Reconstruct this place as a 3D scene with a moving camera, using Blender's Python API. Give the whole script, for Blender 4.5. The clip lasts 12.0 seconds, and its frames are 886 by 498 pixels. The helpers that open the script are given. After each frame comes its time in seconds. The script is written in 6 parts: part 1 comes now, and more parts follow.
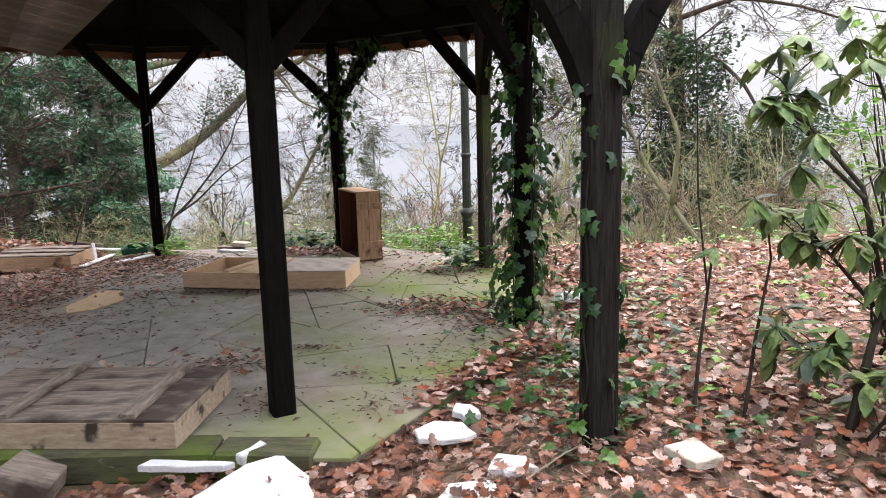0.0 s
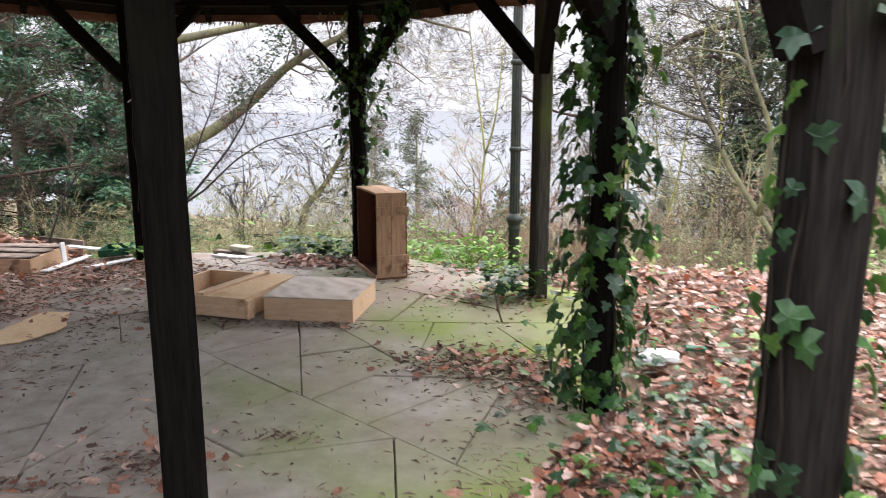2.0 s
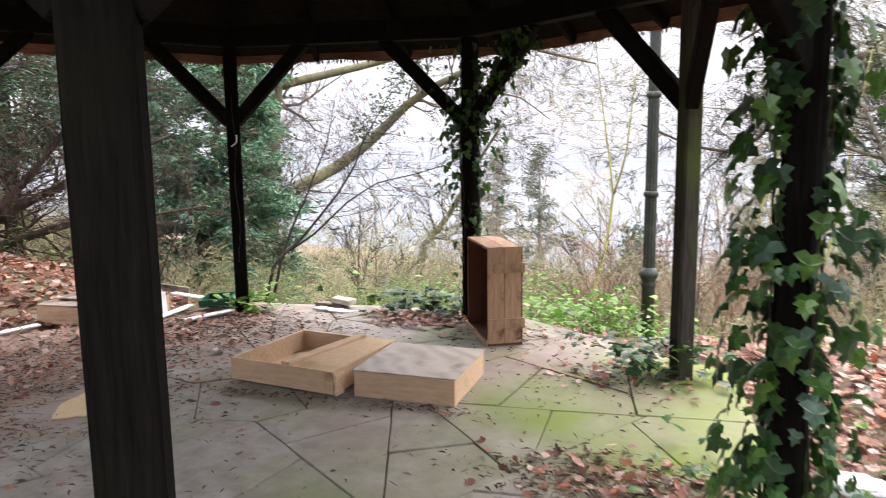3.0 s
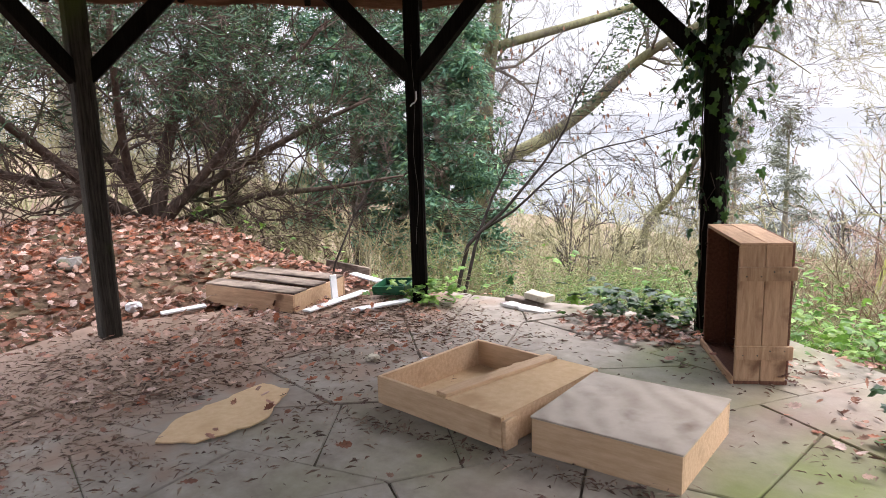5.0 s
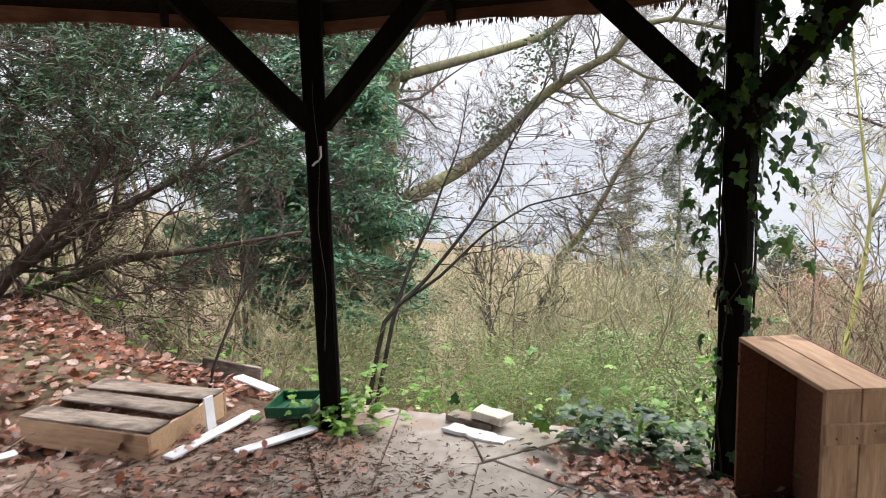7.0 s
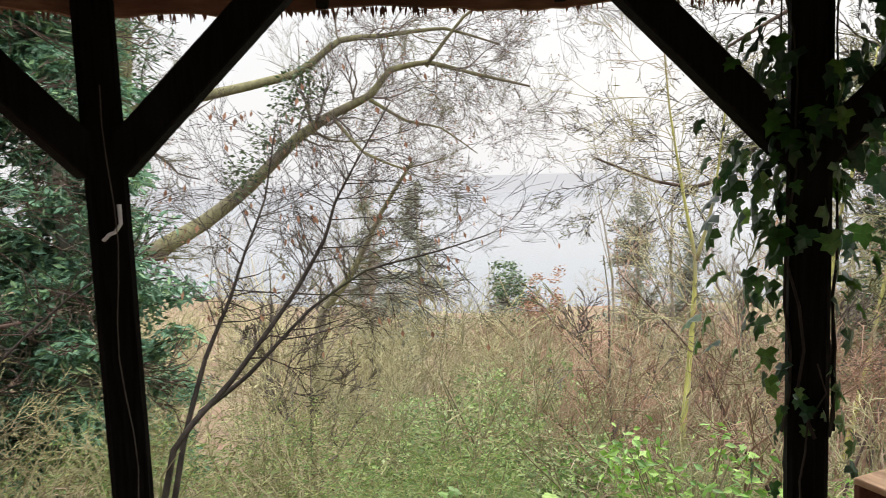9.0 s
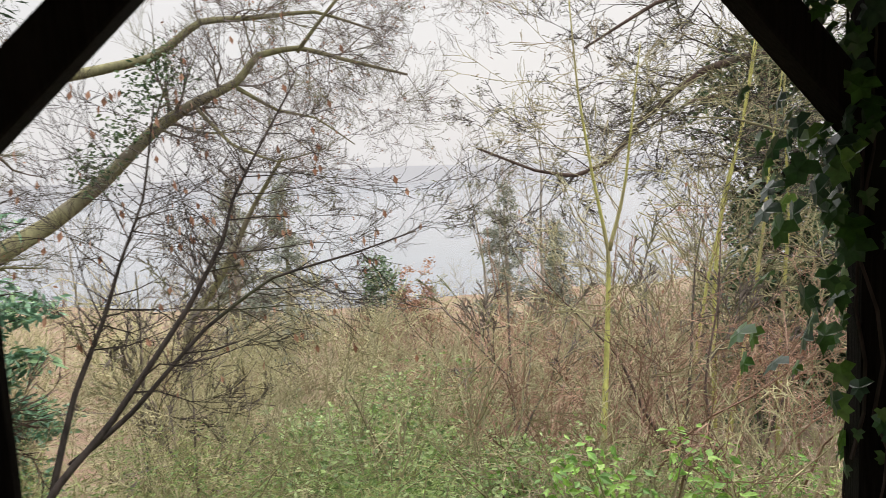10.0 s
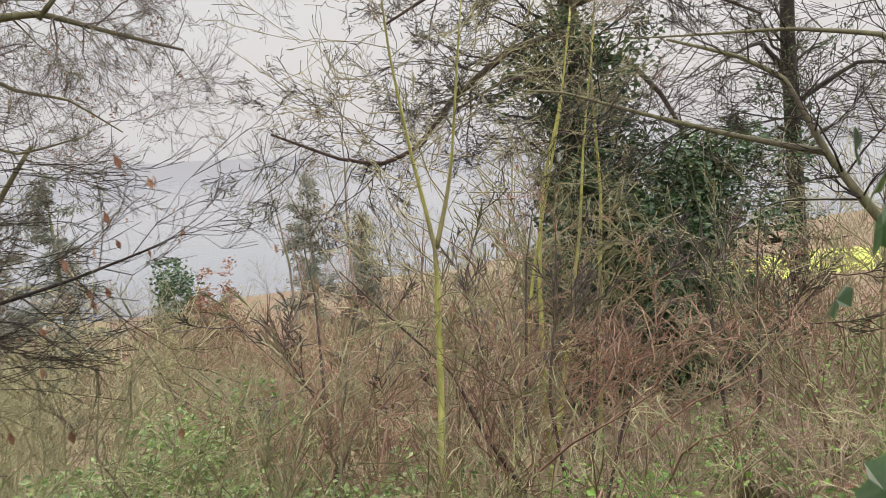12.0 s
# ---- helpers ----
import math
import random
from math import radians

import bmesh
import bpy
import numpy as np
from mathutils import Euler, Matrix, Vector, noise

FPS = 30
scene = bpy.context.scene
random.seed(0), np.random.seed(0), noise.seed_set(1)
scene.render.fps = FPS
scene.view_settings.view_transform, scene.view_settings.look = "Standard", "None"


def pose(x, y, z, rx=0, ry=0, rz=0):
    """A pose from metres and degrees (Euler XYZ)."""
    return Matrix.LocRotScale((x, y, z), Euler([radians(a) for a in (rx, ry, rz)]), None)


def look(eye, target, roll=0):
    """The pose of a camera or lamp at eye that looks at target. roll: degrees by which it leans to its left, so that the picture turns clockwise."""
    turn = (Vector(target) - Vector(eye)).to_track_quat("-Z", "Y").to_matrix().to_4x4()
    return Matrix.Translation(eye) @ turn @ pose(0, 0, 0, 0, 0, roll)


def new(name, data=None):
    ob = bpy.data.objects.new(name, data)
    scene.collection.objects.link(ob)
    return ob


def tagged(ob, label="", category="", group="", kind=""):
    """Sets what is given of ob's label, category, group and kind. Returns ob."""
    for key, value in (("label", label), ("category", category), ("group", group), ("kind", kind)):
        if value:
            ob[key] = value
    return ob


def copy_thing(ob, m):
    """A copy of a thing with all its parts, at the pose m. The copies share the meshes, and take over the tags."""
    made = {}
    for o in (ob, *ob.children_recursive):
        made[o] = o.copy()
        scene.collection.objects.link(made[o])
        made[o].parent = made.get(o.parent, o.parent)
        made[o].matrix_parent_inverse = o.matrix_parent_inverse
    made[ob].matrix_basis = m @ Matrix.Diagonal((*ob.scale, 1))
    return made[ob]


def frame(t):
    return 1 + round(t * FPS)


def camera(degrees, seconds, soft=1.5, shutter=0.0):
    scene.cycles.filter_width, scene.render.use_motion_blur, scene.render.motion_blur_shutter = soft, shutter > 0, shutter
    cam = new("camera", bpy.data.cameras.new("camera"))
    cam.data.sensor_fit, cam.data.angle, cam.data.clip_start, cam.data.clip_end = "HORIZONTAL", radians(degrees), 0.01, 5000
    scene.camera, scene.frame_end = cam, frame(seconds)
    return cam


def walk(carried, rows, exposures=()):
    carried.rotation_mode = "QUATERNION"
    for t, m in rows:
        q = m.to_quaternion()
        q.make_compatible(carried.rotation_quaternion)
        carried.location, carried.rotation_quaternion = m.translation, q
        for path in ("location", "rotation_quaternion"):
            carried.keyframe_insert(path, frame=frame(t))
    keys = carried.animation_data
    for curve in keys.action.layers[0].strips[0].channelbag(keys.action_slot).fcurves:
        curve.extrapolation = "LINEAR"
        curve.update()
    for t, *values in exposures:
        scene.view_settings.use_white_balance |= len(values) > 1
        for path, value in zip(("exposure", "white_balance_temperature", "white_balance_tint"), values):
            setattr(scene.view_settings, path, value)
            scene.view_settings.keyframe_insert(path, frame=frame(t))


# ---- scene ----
cam = camera(63.9, 12.0, soft=0.55, shutter=0.3)
PATH = [
    (0, (0.309, 1.041, 1.488), (0.175, 3.007, 1.147), -1.6),
    (0.5, (0.328, 1.404, 1.515), (0.235, 3.367, 1.141), -1.4),
    (1, (0.270, 1.865, 1.497), (0.225, 3.824, 1.095), -0.9),
    (1.5, (0.206, 2.251, 1.478), (0.113, 4.209, 1.077), -0.4),
    (2, (0.208, 2.718, 1.488), (-0.042, 4.666, 1.112), -0.0),
    (2.5, (0.155, 3.143, 1.523), (-0.250, 5.073, 1.189), -0.1),
    (3, (0.108, 3.551, 1.567), (-0.479, 5.441, 1.282), -0.7),
    (3.5, (0.077, 3.969, 1.530), (-0.761, 5.767, 1.277), -1.4),
    (5.3, (-0.448, 5.161, 1.479), (-1.586, 6.764, 1.106), -1.6),
    (5.5, (-0.527, 5.360, 1.508), (-1.663, 6.963, 1.131), -1.7),
    (6, (-0.708, 5.634, 1.618), (-1.803, 7.267, 1.249), -1.9),
    (6.5, (-0.997, 5.818, 1.679), (-1.982, 7.529, 1.354), -1.8),
    (6.7, (-1.104, 5.919, 1.685), (-2.055, 7.650, 1.373), -1.8),
    (8.5, (-2.346, 6.958, 1.760), (-2.696, 8.917, 1.557), -1.2),
    (9, (-2.555, 7.298, 1.740), (-2.714, 9.282, 1.544), -2.2),
    (9.5, (-2.831, 7.629, 1.734), (-2.786, 9.617, 1.520), -2.4),
    (10, (-2.953, 7.916, 1.735), (-2.733, 9.890, 1.502), -3.1),
    (10.5, (-2.922, 8.304, 1.696), (-2.521, 10.246, 1.439), -3.5),
    (11, (-2.905, 8.638, 1.675), (-2.345, 10.538, 1.401), -3.8),
    (11.5, (-2.885, 8.906, 1.619), (-2.180, 10.757, 1.342), -4.4),
    (12, (-2.658, 9.264, 1.650), (-1.919, 11.100, 1.361), -4.1),
]
EXPOSURE = [(0, 0.92, 6850, 17), (2.5, 1.22, 6800, 18), (3.5, 1.42, 6850, 19), (5.5, 1.18, 6850, 18), (6.5, 1.05, 6850, 16), (8.5, 1.0, 7250, 13), (9.5, 0.84, 7450, 14), (10.5, 0.62, 7450, 15), (12, 0.48, 7400, 16)]
walk(cam, [(t, look(eye, target, roll)) for t, eye, target, roll in PATH], EXPOSURE)

# ---- world: a bright overcast winter sky and a very soft sun ----
world = bpy.data.worlds.new("overcast_sky")
scene.world = world
world.use_nodes = True
wn, wl = world.node_tree.nodes, world.node_tree.links
bg = wn["Background"]
sky = wn.new("ShaderNodeTexSky")
sky.sky_type = "NISHITA"
sky.sun_disc = False
sky.sun_elevation = radians(50)
sky.sun_rotation = radians(35)
sky.air_density, sky.dust_density = 1.6, 4.0
cloud = wn.new("ShaderNodeTexNoise")
cloud.inputs["Scale"].default_value = 1.6
cloud.inputs["Detail"].default_value = 4
veil = wn.new("ShaderNodeValToRGB")
veil.color_ramp.elements[0].color = (4.42, 4.88, 5.50, 1)
veil.color_ramp.elements[1].color = (4.95, 5.38, 5.95, 1)
# an overcast sky is about three times as bright overhead as at the horizon
place = wn.new("ShaderNodeTexCoord")
height = wn.new("ShaderNodeSeparateXYZ")
wl.new(place.outputs["Generated"], height.inputs["Vector"])
rise = wn.new("ShaderNodeMapRange")
rise.interpolation_type = "SMOOTHSTEP"
rise.inputs["From Min"].default_value, rise.inputs["From Max"].default_value = 0.2, 0.75
rise.inputs["To Min"].default_value, rise.inputs["To Max"].default_value = 1.0, 5.0
wl.new(height.outputs["Z"], rise.inputs["Value"])
brighter = wn.new("ShaderNodeVectorMath")
brighter.operation = "SCALE"
wl.new(rise.outputs["Result"], brighter.inputs["Scale"])
mixs = wn.new("ShaderNodeMix")
mixs.data_type = "RGBA"
mixs.inputs["Factor"].default_value = 0.93
wl.new(cloud.outputs["Fac"], veil.inputs["Fac"])
wl.new(sky.outputs["Color"], mixs.inputs["A"])
wl.new(veil.outputs["Color"], mixs.inputs["B"])
wl.new(mixs.outputs["Result"], brighter.inputs[0])
wl.new(brighter.outputs["Vector"], bg.inputs["Color"])
bg.inputs["Strength"].default_value = 0.1
sun = new("sun", bpy.data.lights.new("sun", "SUN"))
sun.data.energy, sun.data.angle, sun.data.color = 1.5, radians(50), (1.0, 0.96, 0.9)
sun.matrix_world = look((9, 13, 24), (0, 0, 0))

rng = random.Random(7)


# ---- materials ----
def shade(name, dark, light, patch=None, scale=8.0, stretch=(1, 1, 1), rough=0.8, bump=0.25, patch_scale=1.2,
          patch_edges=(0.5, 0.62), vary="", spread=0.35, metal=0.0, thin=0.0, gloss=0.2):
    """A weathered surface: grain between two colours, a larger patch colour, and brightness varied piece by piece."""
    m = bpy.data.materials.new(name)
    m.use_nodes = True
    n, k = m.node_tree.nodes, m.node_tree.links
    b = n["Principled BSDF"]
    co = n.new("ShaderNodeTexCoord")
    mp = n.new("ShaderNodeMapping")
    mp.inputs["Scale"].default_value = stretch
    k.new(co.outputs["Object"], mp.inputs["Vector"])
    grain = n.new("ShaderNodeTexNoise")
    grain.inputs["Scale"].default_value, grain.inputs["Detail"].default_value = scale, 6
    grain.inputs["Roughness"].default_value = 0.65
    k.new(mp.outputs["Vector"], grain.inputs["Vector"])
    ramp = n.new("ShaderNodeValToRGB")
    ramp.color_ramp.elements[0].position, ramp.color_ramp.elements[1].position = 0.3, 0.7
    ramp.color_ramp.elements[0].color, ramp.color_ramp.elements[1].color = (*dark, 1), (*light, 1)
    k.new(grain.outputs["Fac"], ramp.inputs["Fac"])
    out = ramp.outputs["Color"]
    if patch:
        big = n.new("ShaderNodeTexNoise")
        big.inputs["Scale"].default_value, big.inputs["Detail"].default_value = patch_scale, 5
        k.new(co.outputs["Object"], big.inputs["Vector"])
        cut = n.new("ShaderNodeMapRange")
        cut.inputs["From Min"].default_value, cut.inputs["From Max"].default_value = patch_edges
        k.new(big.outputs["Fac"], cut.inputs["Value"])
        mx = n.new("ShaderNodeMix")
        mx.data_type = "RGBA"
        mx.inputs["B"].default_value = (*patch, 1)
        k.new(cut.outputs["Result"], mx.inputs["Factor"])
        k.new(out, mx.inputs["A"])
        out = mx.outputs["Result"]
    if vary:
        r = n.new("ShaderNodeObjectInfo" if vary == "object" else "ShaderNodeNewGeometry")
        rnd = r.outputs["Random" if vary == "object" else "Random Per Island"]
        span = n.new("ShaderNodeMapRange")
        span.inputs["To Min"].default_value, span.inputs["To Max"].default_value = 1 - spread, 1 + spread
        k.new(rnd, span.inputs["Value"])
        hsv = n.new("ShaderNodeHueSaturation")
        k.new(span.outputs["Result"], hsv.inputs["Value"])
        k.new(out, hsv.inputs["Color"])
        out = hsv.outputs["Color"]
    k.new(out, b.inputs["Base Color"])
    b.inputs["Roughness"].default_value, b.inputs["Metallic"].default_value = rough, metal
    b.inputs["Specular IOR Level"].default_value = gloss
    if bump:
        bm = n.new("ShaderNodeBump")
        bm.inputs["Strength"].default_value, bm.inputs["Distance"].default_value = bump, 0.01
        k.new(grain.outputs["Fac"], bm.inputs["Height"])
        k.new(bm.outputs["Normal"], b.inputs["Normal"])
    if thin:
        tr = n.new("ShaderNodeBsdfTranslucent")
        k.new(out, tr.inputs["Color"])
        add = n.new("ShaderNodeMixShader")
        add.inputs["Fac"].default_value = thin
        k.new(b.outputs["BSDF"], add.inputs[1])
        k.new(tr.outputs["BSDF"], add.inputs[2])
        k.new(add.outputs["Shader"], n["Material Output"].inputs["Surface"])
    return m


def many(name, colours, rough=0.6, thin=0.25, scale=30.0):
    """Leaves: one of several colours for each loose piece, with fine mottling."""
    m = shade(name, (0.5, 0.5, 0.5), (1.15, 1.15, 1.15), scale=scale, rough=rough, bump=0.1, thin=thin, gloss=0.35)
    n, k = m.node_tree.nodes, m.node_tree.links
    geo = n.new("ShaderNodeNewGeometry")
    ramp = n.new("ShaderNodeValToRGB")
    ramp.color_ramp.interpolation = "CONSTANT"
    el = ramp.color_ramp.elements
    el[0].color = (*colours[0], 1)
    el[1].position, el[1].color = 1 / len(colours), (*colours[1], 1)
    for i in range(2, len(colours)):
        el.new(i / len(colours)).color = (*colours[i], 1)
    k.new(geo.outputs["Random Per Island"], ramp.inputs["Fac"])
    mul = n.new("ShaderNodeMix")
    mul.data_type, mul.blend_type = "RGBA", "MULTIPLY"
    mul.inputs["Factor"].default_value = 1
    mottle = n["Color Ramp"].outputs["Color"]
    k.new(ramp.outputs["Color"], mul.inputs["A"])
    k.new(mottle, mul.inputs["B"])
    k.new(mul.outputs["Result"], n["Principled BSDF"].inputs["Base Color"])
    for node in n:
        if node.bl_idname == "ShaderNodeBsdfTranslucent":
            k.new(mul.outputs["Result"], node.inputs["Color"])
    return m


# Frame timbers: base colours tuned down to near black.
M_BEAM = shade("near_black_timber", (0.004, 0.0036, 0.0033), (0.013, 0.011, 0.010), (0.020, 0.018, 0.016), 9, (8, 8, 0.7), 0.75, 0.5, 1.5, (0.52, 0.75), gloss=0.04)
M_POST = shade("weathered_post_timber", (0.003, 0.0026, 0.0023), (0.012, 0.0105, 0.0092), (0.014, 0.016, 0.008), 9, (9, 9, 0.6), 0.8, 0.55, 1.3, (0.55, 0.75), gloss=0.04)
M_PORCH = shade("grey_porch_timber", (0.008, 0.0072, 0.0065), (0.034, 0.030, 0.026), (0.045, 0.062, 0.02), 9, (9, 9, 0.6), 0.8, 0.5, 1.1, (0.56, 0.7), gloss=0.04)
# Lighter copy of M_POST: daylight falling on two posts, put into their colour.
M_LIT_POST = shade("lit_post_timber", (0.016, 0.0145, 0.013), (0.075, 0.067, 0.058), (0.07, 0.09, 0.03), 9, (9, 9, 0.6), 0.8, 0.5, 1.1, (0.56, 0.7), gloss=0.04)
M_FASCIA = shade("red_brown_waney_board", (0.16, 0.075, 0.05), (0.30, 0.16, 0.11), (0.10, 0.05, 0.035), 7, (1, 1, 6), 0.85, 0.5, vary="object", spread=0.2)
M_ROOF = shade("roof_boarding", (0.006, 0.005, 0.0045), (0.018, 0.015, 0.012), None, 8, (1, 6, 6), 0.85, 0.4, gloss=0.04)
M_SHINGLE = shade("grey_shingle", (0.10, 0.095, 0.09), (0.24, 0.22, 0.21), (0.08, 0.08, 0.06), 12, (2, 2, 6), 0.85, 0.5, 2.0, vary="object", spread=0.25)
M_CRATE = shade("knotty_pine", (0.30, 0.18, 0.11), (0.50, 0.33, 0.21), (0.18, 0.10, 0.06), 6, (1, 9, 9), 0.7, 0.25, 5.0, (0.6, 0.72), vary="object", spread=0.15)
M_BOX = shade("pale_fibreboard", (0.50, 0.33, 0.20), (0.66, 0.47, 0.31), (0.36, 0.22, 0.13), 7, (1, 7, 7), 0.7, 0.15, 4.0, (0.62, 0.75), vary="object", spread=0.1)
# Darker and redder than knotty_pine, for inner boards of crate and slatted box.
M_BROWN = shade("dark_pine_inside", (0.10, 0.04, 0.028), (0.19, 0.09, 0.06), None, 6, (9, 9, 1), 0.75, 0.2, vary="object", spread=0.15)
M_CARD = shade("tan_hardboard", (0.54, 0.37, 0.22), (0.63, 0.46, 0.29), (0.42, 0.27, 0.15), 25, (1, 1, 1), 0.85, 0.1, 3.0, (0.6, 0.75))
M_LID = shade("weathered_dirty_boards", (0.13, 0.10, 0.08), (0.38, 0.31, 0.255), (0.08, 0.06, 0.05), 7, (1, 9, 9), 0.9, 0.5, 3.0, (0.48, 0.62), vary="object", spread=0.15)
M_LIDSIDE = shade("stained_pale_boards", (0.30, 0.22, 0.15), (0.50, 0.40, 0.30), (0.06, 0.045, 0.035), 6, (2, 5, 9), 0.85, 0.4, 7.0, (0.58, 0.66), vary="object", spread=0.1)
M_KERB = shade("mossy_sill_timber", (0.05, 0.048, 0.03), (0.12, 0.115, 0.065), (0.10, 0.14, 0.03), 8, (1, 6, 6), 0.9, 0.5, 2.2, (0.45, 0.6))
M_FOAM = shade("white_polystyrene", (0.60, 0.60, 0.61), (0.76, 0.76, 0.76), (0.48, 0.46, 0.41), 60, (1, 1, 1), 0.8, 0.2, 4.0, (0.6, 0.8))
M_PVC = shade("white_plastic_trim", (0.66, 0.68, 0.72), (0.80, 0.81, 0.84), (0.5, 0.48, 0.42), 10, (1, 1, 1), 0.45, 0.05, 4.0, (0.6, 0.8))
M_PLASTER = shade("old_plaster_block", (0.42, 0.38, 0.30), (0.66, 0.62, 0.52), (0.28, 0.24, 0.18), 14, (1, 1, 1), 0.9, 0.8, 9.0, (0.55, 0.7))
M_STONE = shade("grey_stone", (0.13, 0.12, 0.11), (0.28, 0.26, 0.24), (0.10, 0.10, 0.06), 12, (1, 1, 1), 0.9, 0.6, 4.0)
M_GREEN = shade("green_plastic", (0.010, 0.07, 0.036), (0.024, 0.12, 0.065), (0.10, 0.12, 0.07), 20, (1, 1, 1), 0.4, 0.05, 5.0, (0.6, 0.8))
M_LAMP = shade("grey_green_cast_iron", (0.030, 0.036, 0.030), (0.075, 0.085, 0.072), (0.12, 0.13, 0.10), 20, (6, 6, 0.6), 0.5, 0.3, 3.0, (0.55, 0.7), metal=0.3)
M_WIRE = shade("pale_wire", (0.05, 0.045, 0.04), (0.11, 0.10, 0.09), rough=0.5, bump=0)
M_JOINT = shade("mossy_joint_soil", (0.075, 0.062, 0.05), (0.15, 0.125, 0.095), (0.10, 0.12, 0.045), 18, (1, 1, 1), 0.95, 0.6, 2.0)
M_BARK_DARK = shade("dark_wet_bark", (0.016, 0.013, 0.011), (0.055, 0.044, 0.037), (0.045, 0.05, 0.022), 14, (1, 1, 0.4), 0.85, 0.5, 1.2, (0.55, 0.75))
M_BARK_YEW = shade("reddish_yew_bark", (0.030, 0.020, 0.016), (0.11, 0.075, 0.060), (0.06, 0.065, 0.035), 12, (1, 1, 0.4), 0.85, 0.5, 1.0, (0.55, 0.75))
M_BARK_MOSS = shade("mossy_green_bark", (0.20, 0.195, 0.06), (0.42, 0.41, 0.13), (0.20, 0.17, 0.11), 10, (1, 1, 0.3), 0.9, 0.4, 0.8, (0.52, 0.7))
M_BARK_LIMB = shade("mossy_oak_bark", (0.085, 0.080, 0.045), (0.20, 0.19, 0.10), (0.13, 0.11, 0.085), 10, (1, 1, 0.4), 0.9, 0.6, 0.9, (0.5, 0.7))
M_TWIG_DARK = shade("dark_grey_brown_twigs", (0.055, 0.045, 0.040), (0.14, 0.115, 0.10), (0.12, 0.12, 0.06), 5, bump=0)
# Lichened bark; its paleness also paints in distance haze on far trunks.
M_BARK_GREY = shade("hazy_grey_lichen_bark", (0.13, 0.115, 0.095), (0.27, 0.245, 0.20), (0.18, 0.19, 0.095), 8, (1, 1, 0.4), 0.9, 0.4, 0.6, (0.5, 0.7))
M_TWIG_RED = shade("red_brown_twigs", (0.16, 0.092, 0.066), (0.33, 0.205, 0.145), (0.21, 0.165, 0.10), 6, vary="object", spread=0.25, bump=0)
M_TWIG_OLIVE = shade("olive_twigs", (0.155, 0.148, 0.078), (0.33, 0.31, 0.175), (0.24, 0.20, 0.135), 6, vary="object", spread=0.25, bump=0)
M_TWIG_TAN = shade("tan_dead_stems", (0.24, 0.175, 0.13), (0.42, 0.33, 0.25), None, 6, vary="object", spread=0.25, bump=0)
M_LITTER = many("fallen_oak_leaves", [(0.25, 0.105, 0.062), (0.36, 0.165, 0.105), (0.44, 0.22, 0.155), (0.11, 0.052, 0.036), (0.55, 0.36, 0.285), (0.38, 0.125, 0.060), (0.30, 0.17, 0.125), (0.60, 0.43, 0.37), (0.22, 0.085, 0.05)], 0.55, 0.15)
M_DEBRIS = many("dry_needles_and_twigs", [(0.15, 0.095, 0.07), (0.21, 0.14, 0.105), (0.30, 0.21, 0.16), (0.10, 0.065, 0.05), (0.18, 0.105, 0.078), (0.36, 0.27, 0.21)], 0.8, 0.0)
M_IVY = many("ivy_leaf", [(0.036, 0.102, 0.026), (0.054, 0.144, 0.030), (0.026, 0.072, 0.029), (0.090, 0.192, 0.036), (0.036, 0.084, 0.042)], 0.32, 0.22)
M_IVY_BRIGHT = many("bright_undergrowth_leaf", [(0.140, 0.308, 0.049), (0.210, 0.406, 0.070), (0.105, 0.238, 0.049), (0.280, 0.462, 0.112)], 0.4, 0.35)
M_RHODO = many("rhododendron_leaf", [(0.135, 0.216, 0.063), (0.198, 0.288, 0.081), (0.099, 0.162, 0.058), (0.252, 0.324, 0.108), (0.090, 0.135, 0.090)], 0.5, 0.25)
M_YEW = many("yew_needles", [(0.045, 0.095, 0.050), (0.062, 0.125, 0.066), (0.036, 0.078, 0.044), (0.085, 0.15, 0.062)], 0.6, 0.1)
M_CYPRESS = many("blue_green_cypress", [(0.105, 0.23, 0.145), (0.14, 0.29, 0.175), (0.082, 0.185, 0.118), (0.18, 0.32, 0.15)], 0.6, 0.2)
M_HOLLY = many("glossy_holly_leaf", [(0.20, 0.30, 0.095), (0.27, 0.39, 0.13), (0.12, 0.20, 0.07), (0.34, 0.44, 0.20)], 0.35, 0.4)
# Distance haze painted into the needles: paler and greyer than true conifer green.
M_MISTY = many("haze_pale_far_needles", [(0.20, 0.22, 0.17), (0.25, 0.27, 0.21), (0.16, 0.18, 0.145)], 0.7, 0.2)
M_NEEDLE = many("dull_olive_needles", [(0.11, 0.115, 0.05), (0.15, 0.15, 0.07), (0.085, 0.09, 0.045)], 0.7, 0.1)
M_PINE = many("dark_ivy_mass", [(0.045, 0.092, 0.038), (0.064, 0.125, 0.048), (0.033, 0.073, 0.033), (0.09, 0.15, 0.06)], 0.45, 0.15)
M_DEADLEAF = many("clinging_dead_leaf", [(0.26, 0.13, 0.08), (0.36, 0.20, 0.13), (0.20, 0.10, 0.06)], 0.6, 0.3)
M_GRASS = many("dead_grass_and_stems", [(0.33, 0.26, 0.17), (0.40, 0.34, 0.24), (0.26, 0.27, 0.14), (0.36, 0.24, 0.17), (0.22, 0.26, 0.11)], 0.8, 0.35)
M_FRESH = many("feathery_green_shrub", [(0.20, 0.31, 0.10), (0.28, 0.36, 0.13), (0.16, 0.25, 0.09), (0.31, 0.31, 0.14)], 0.6, 0.42)


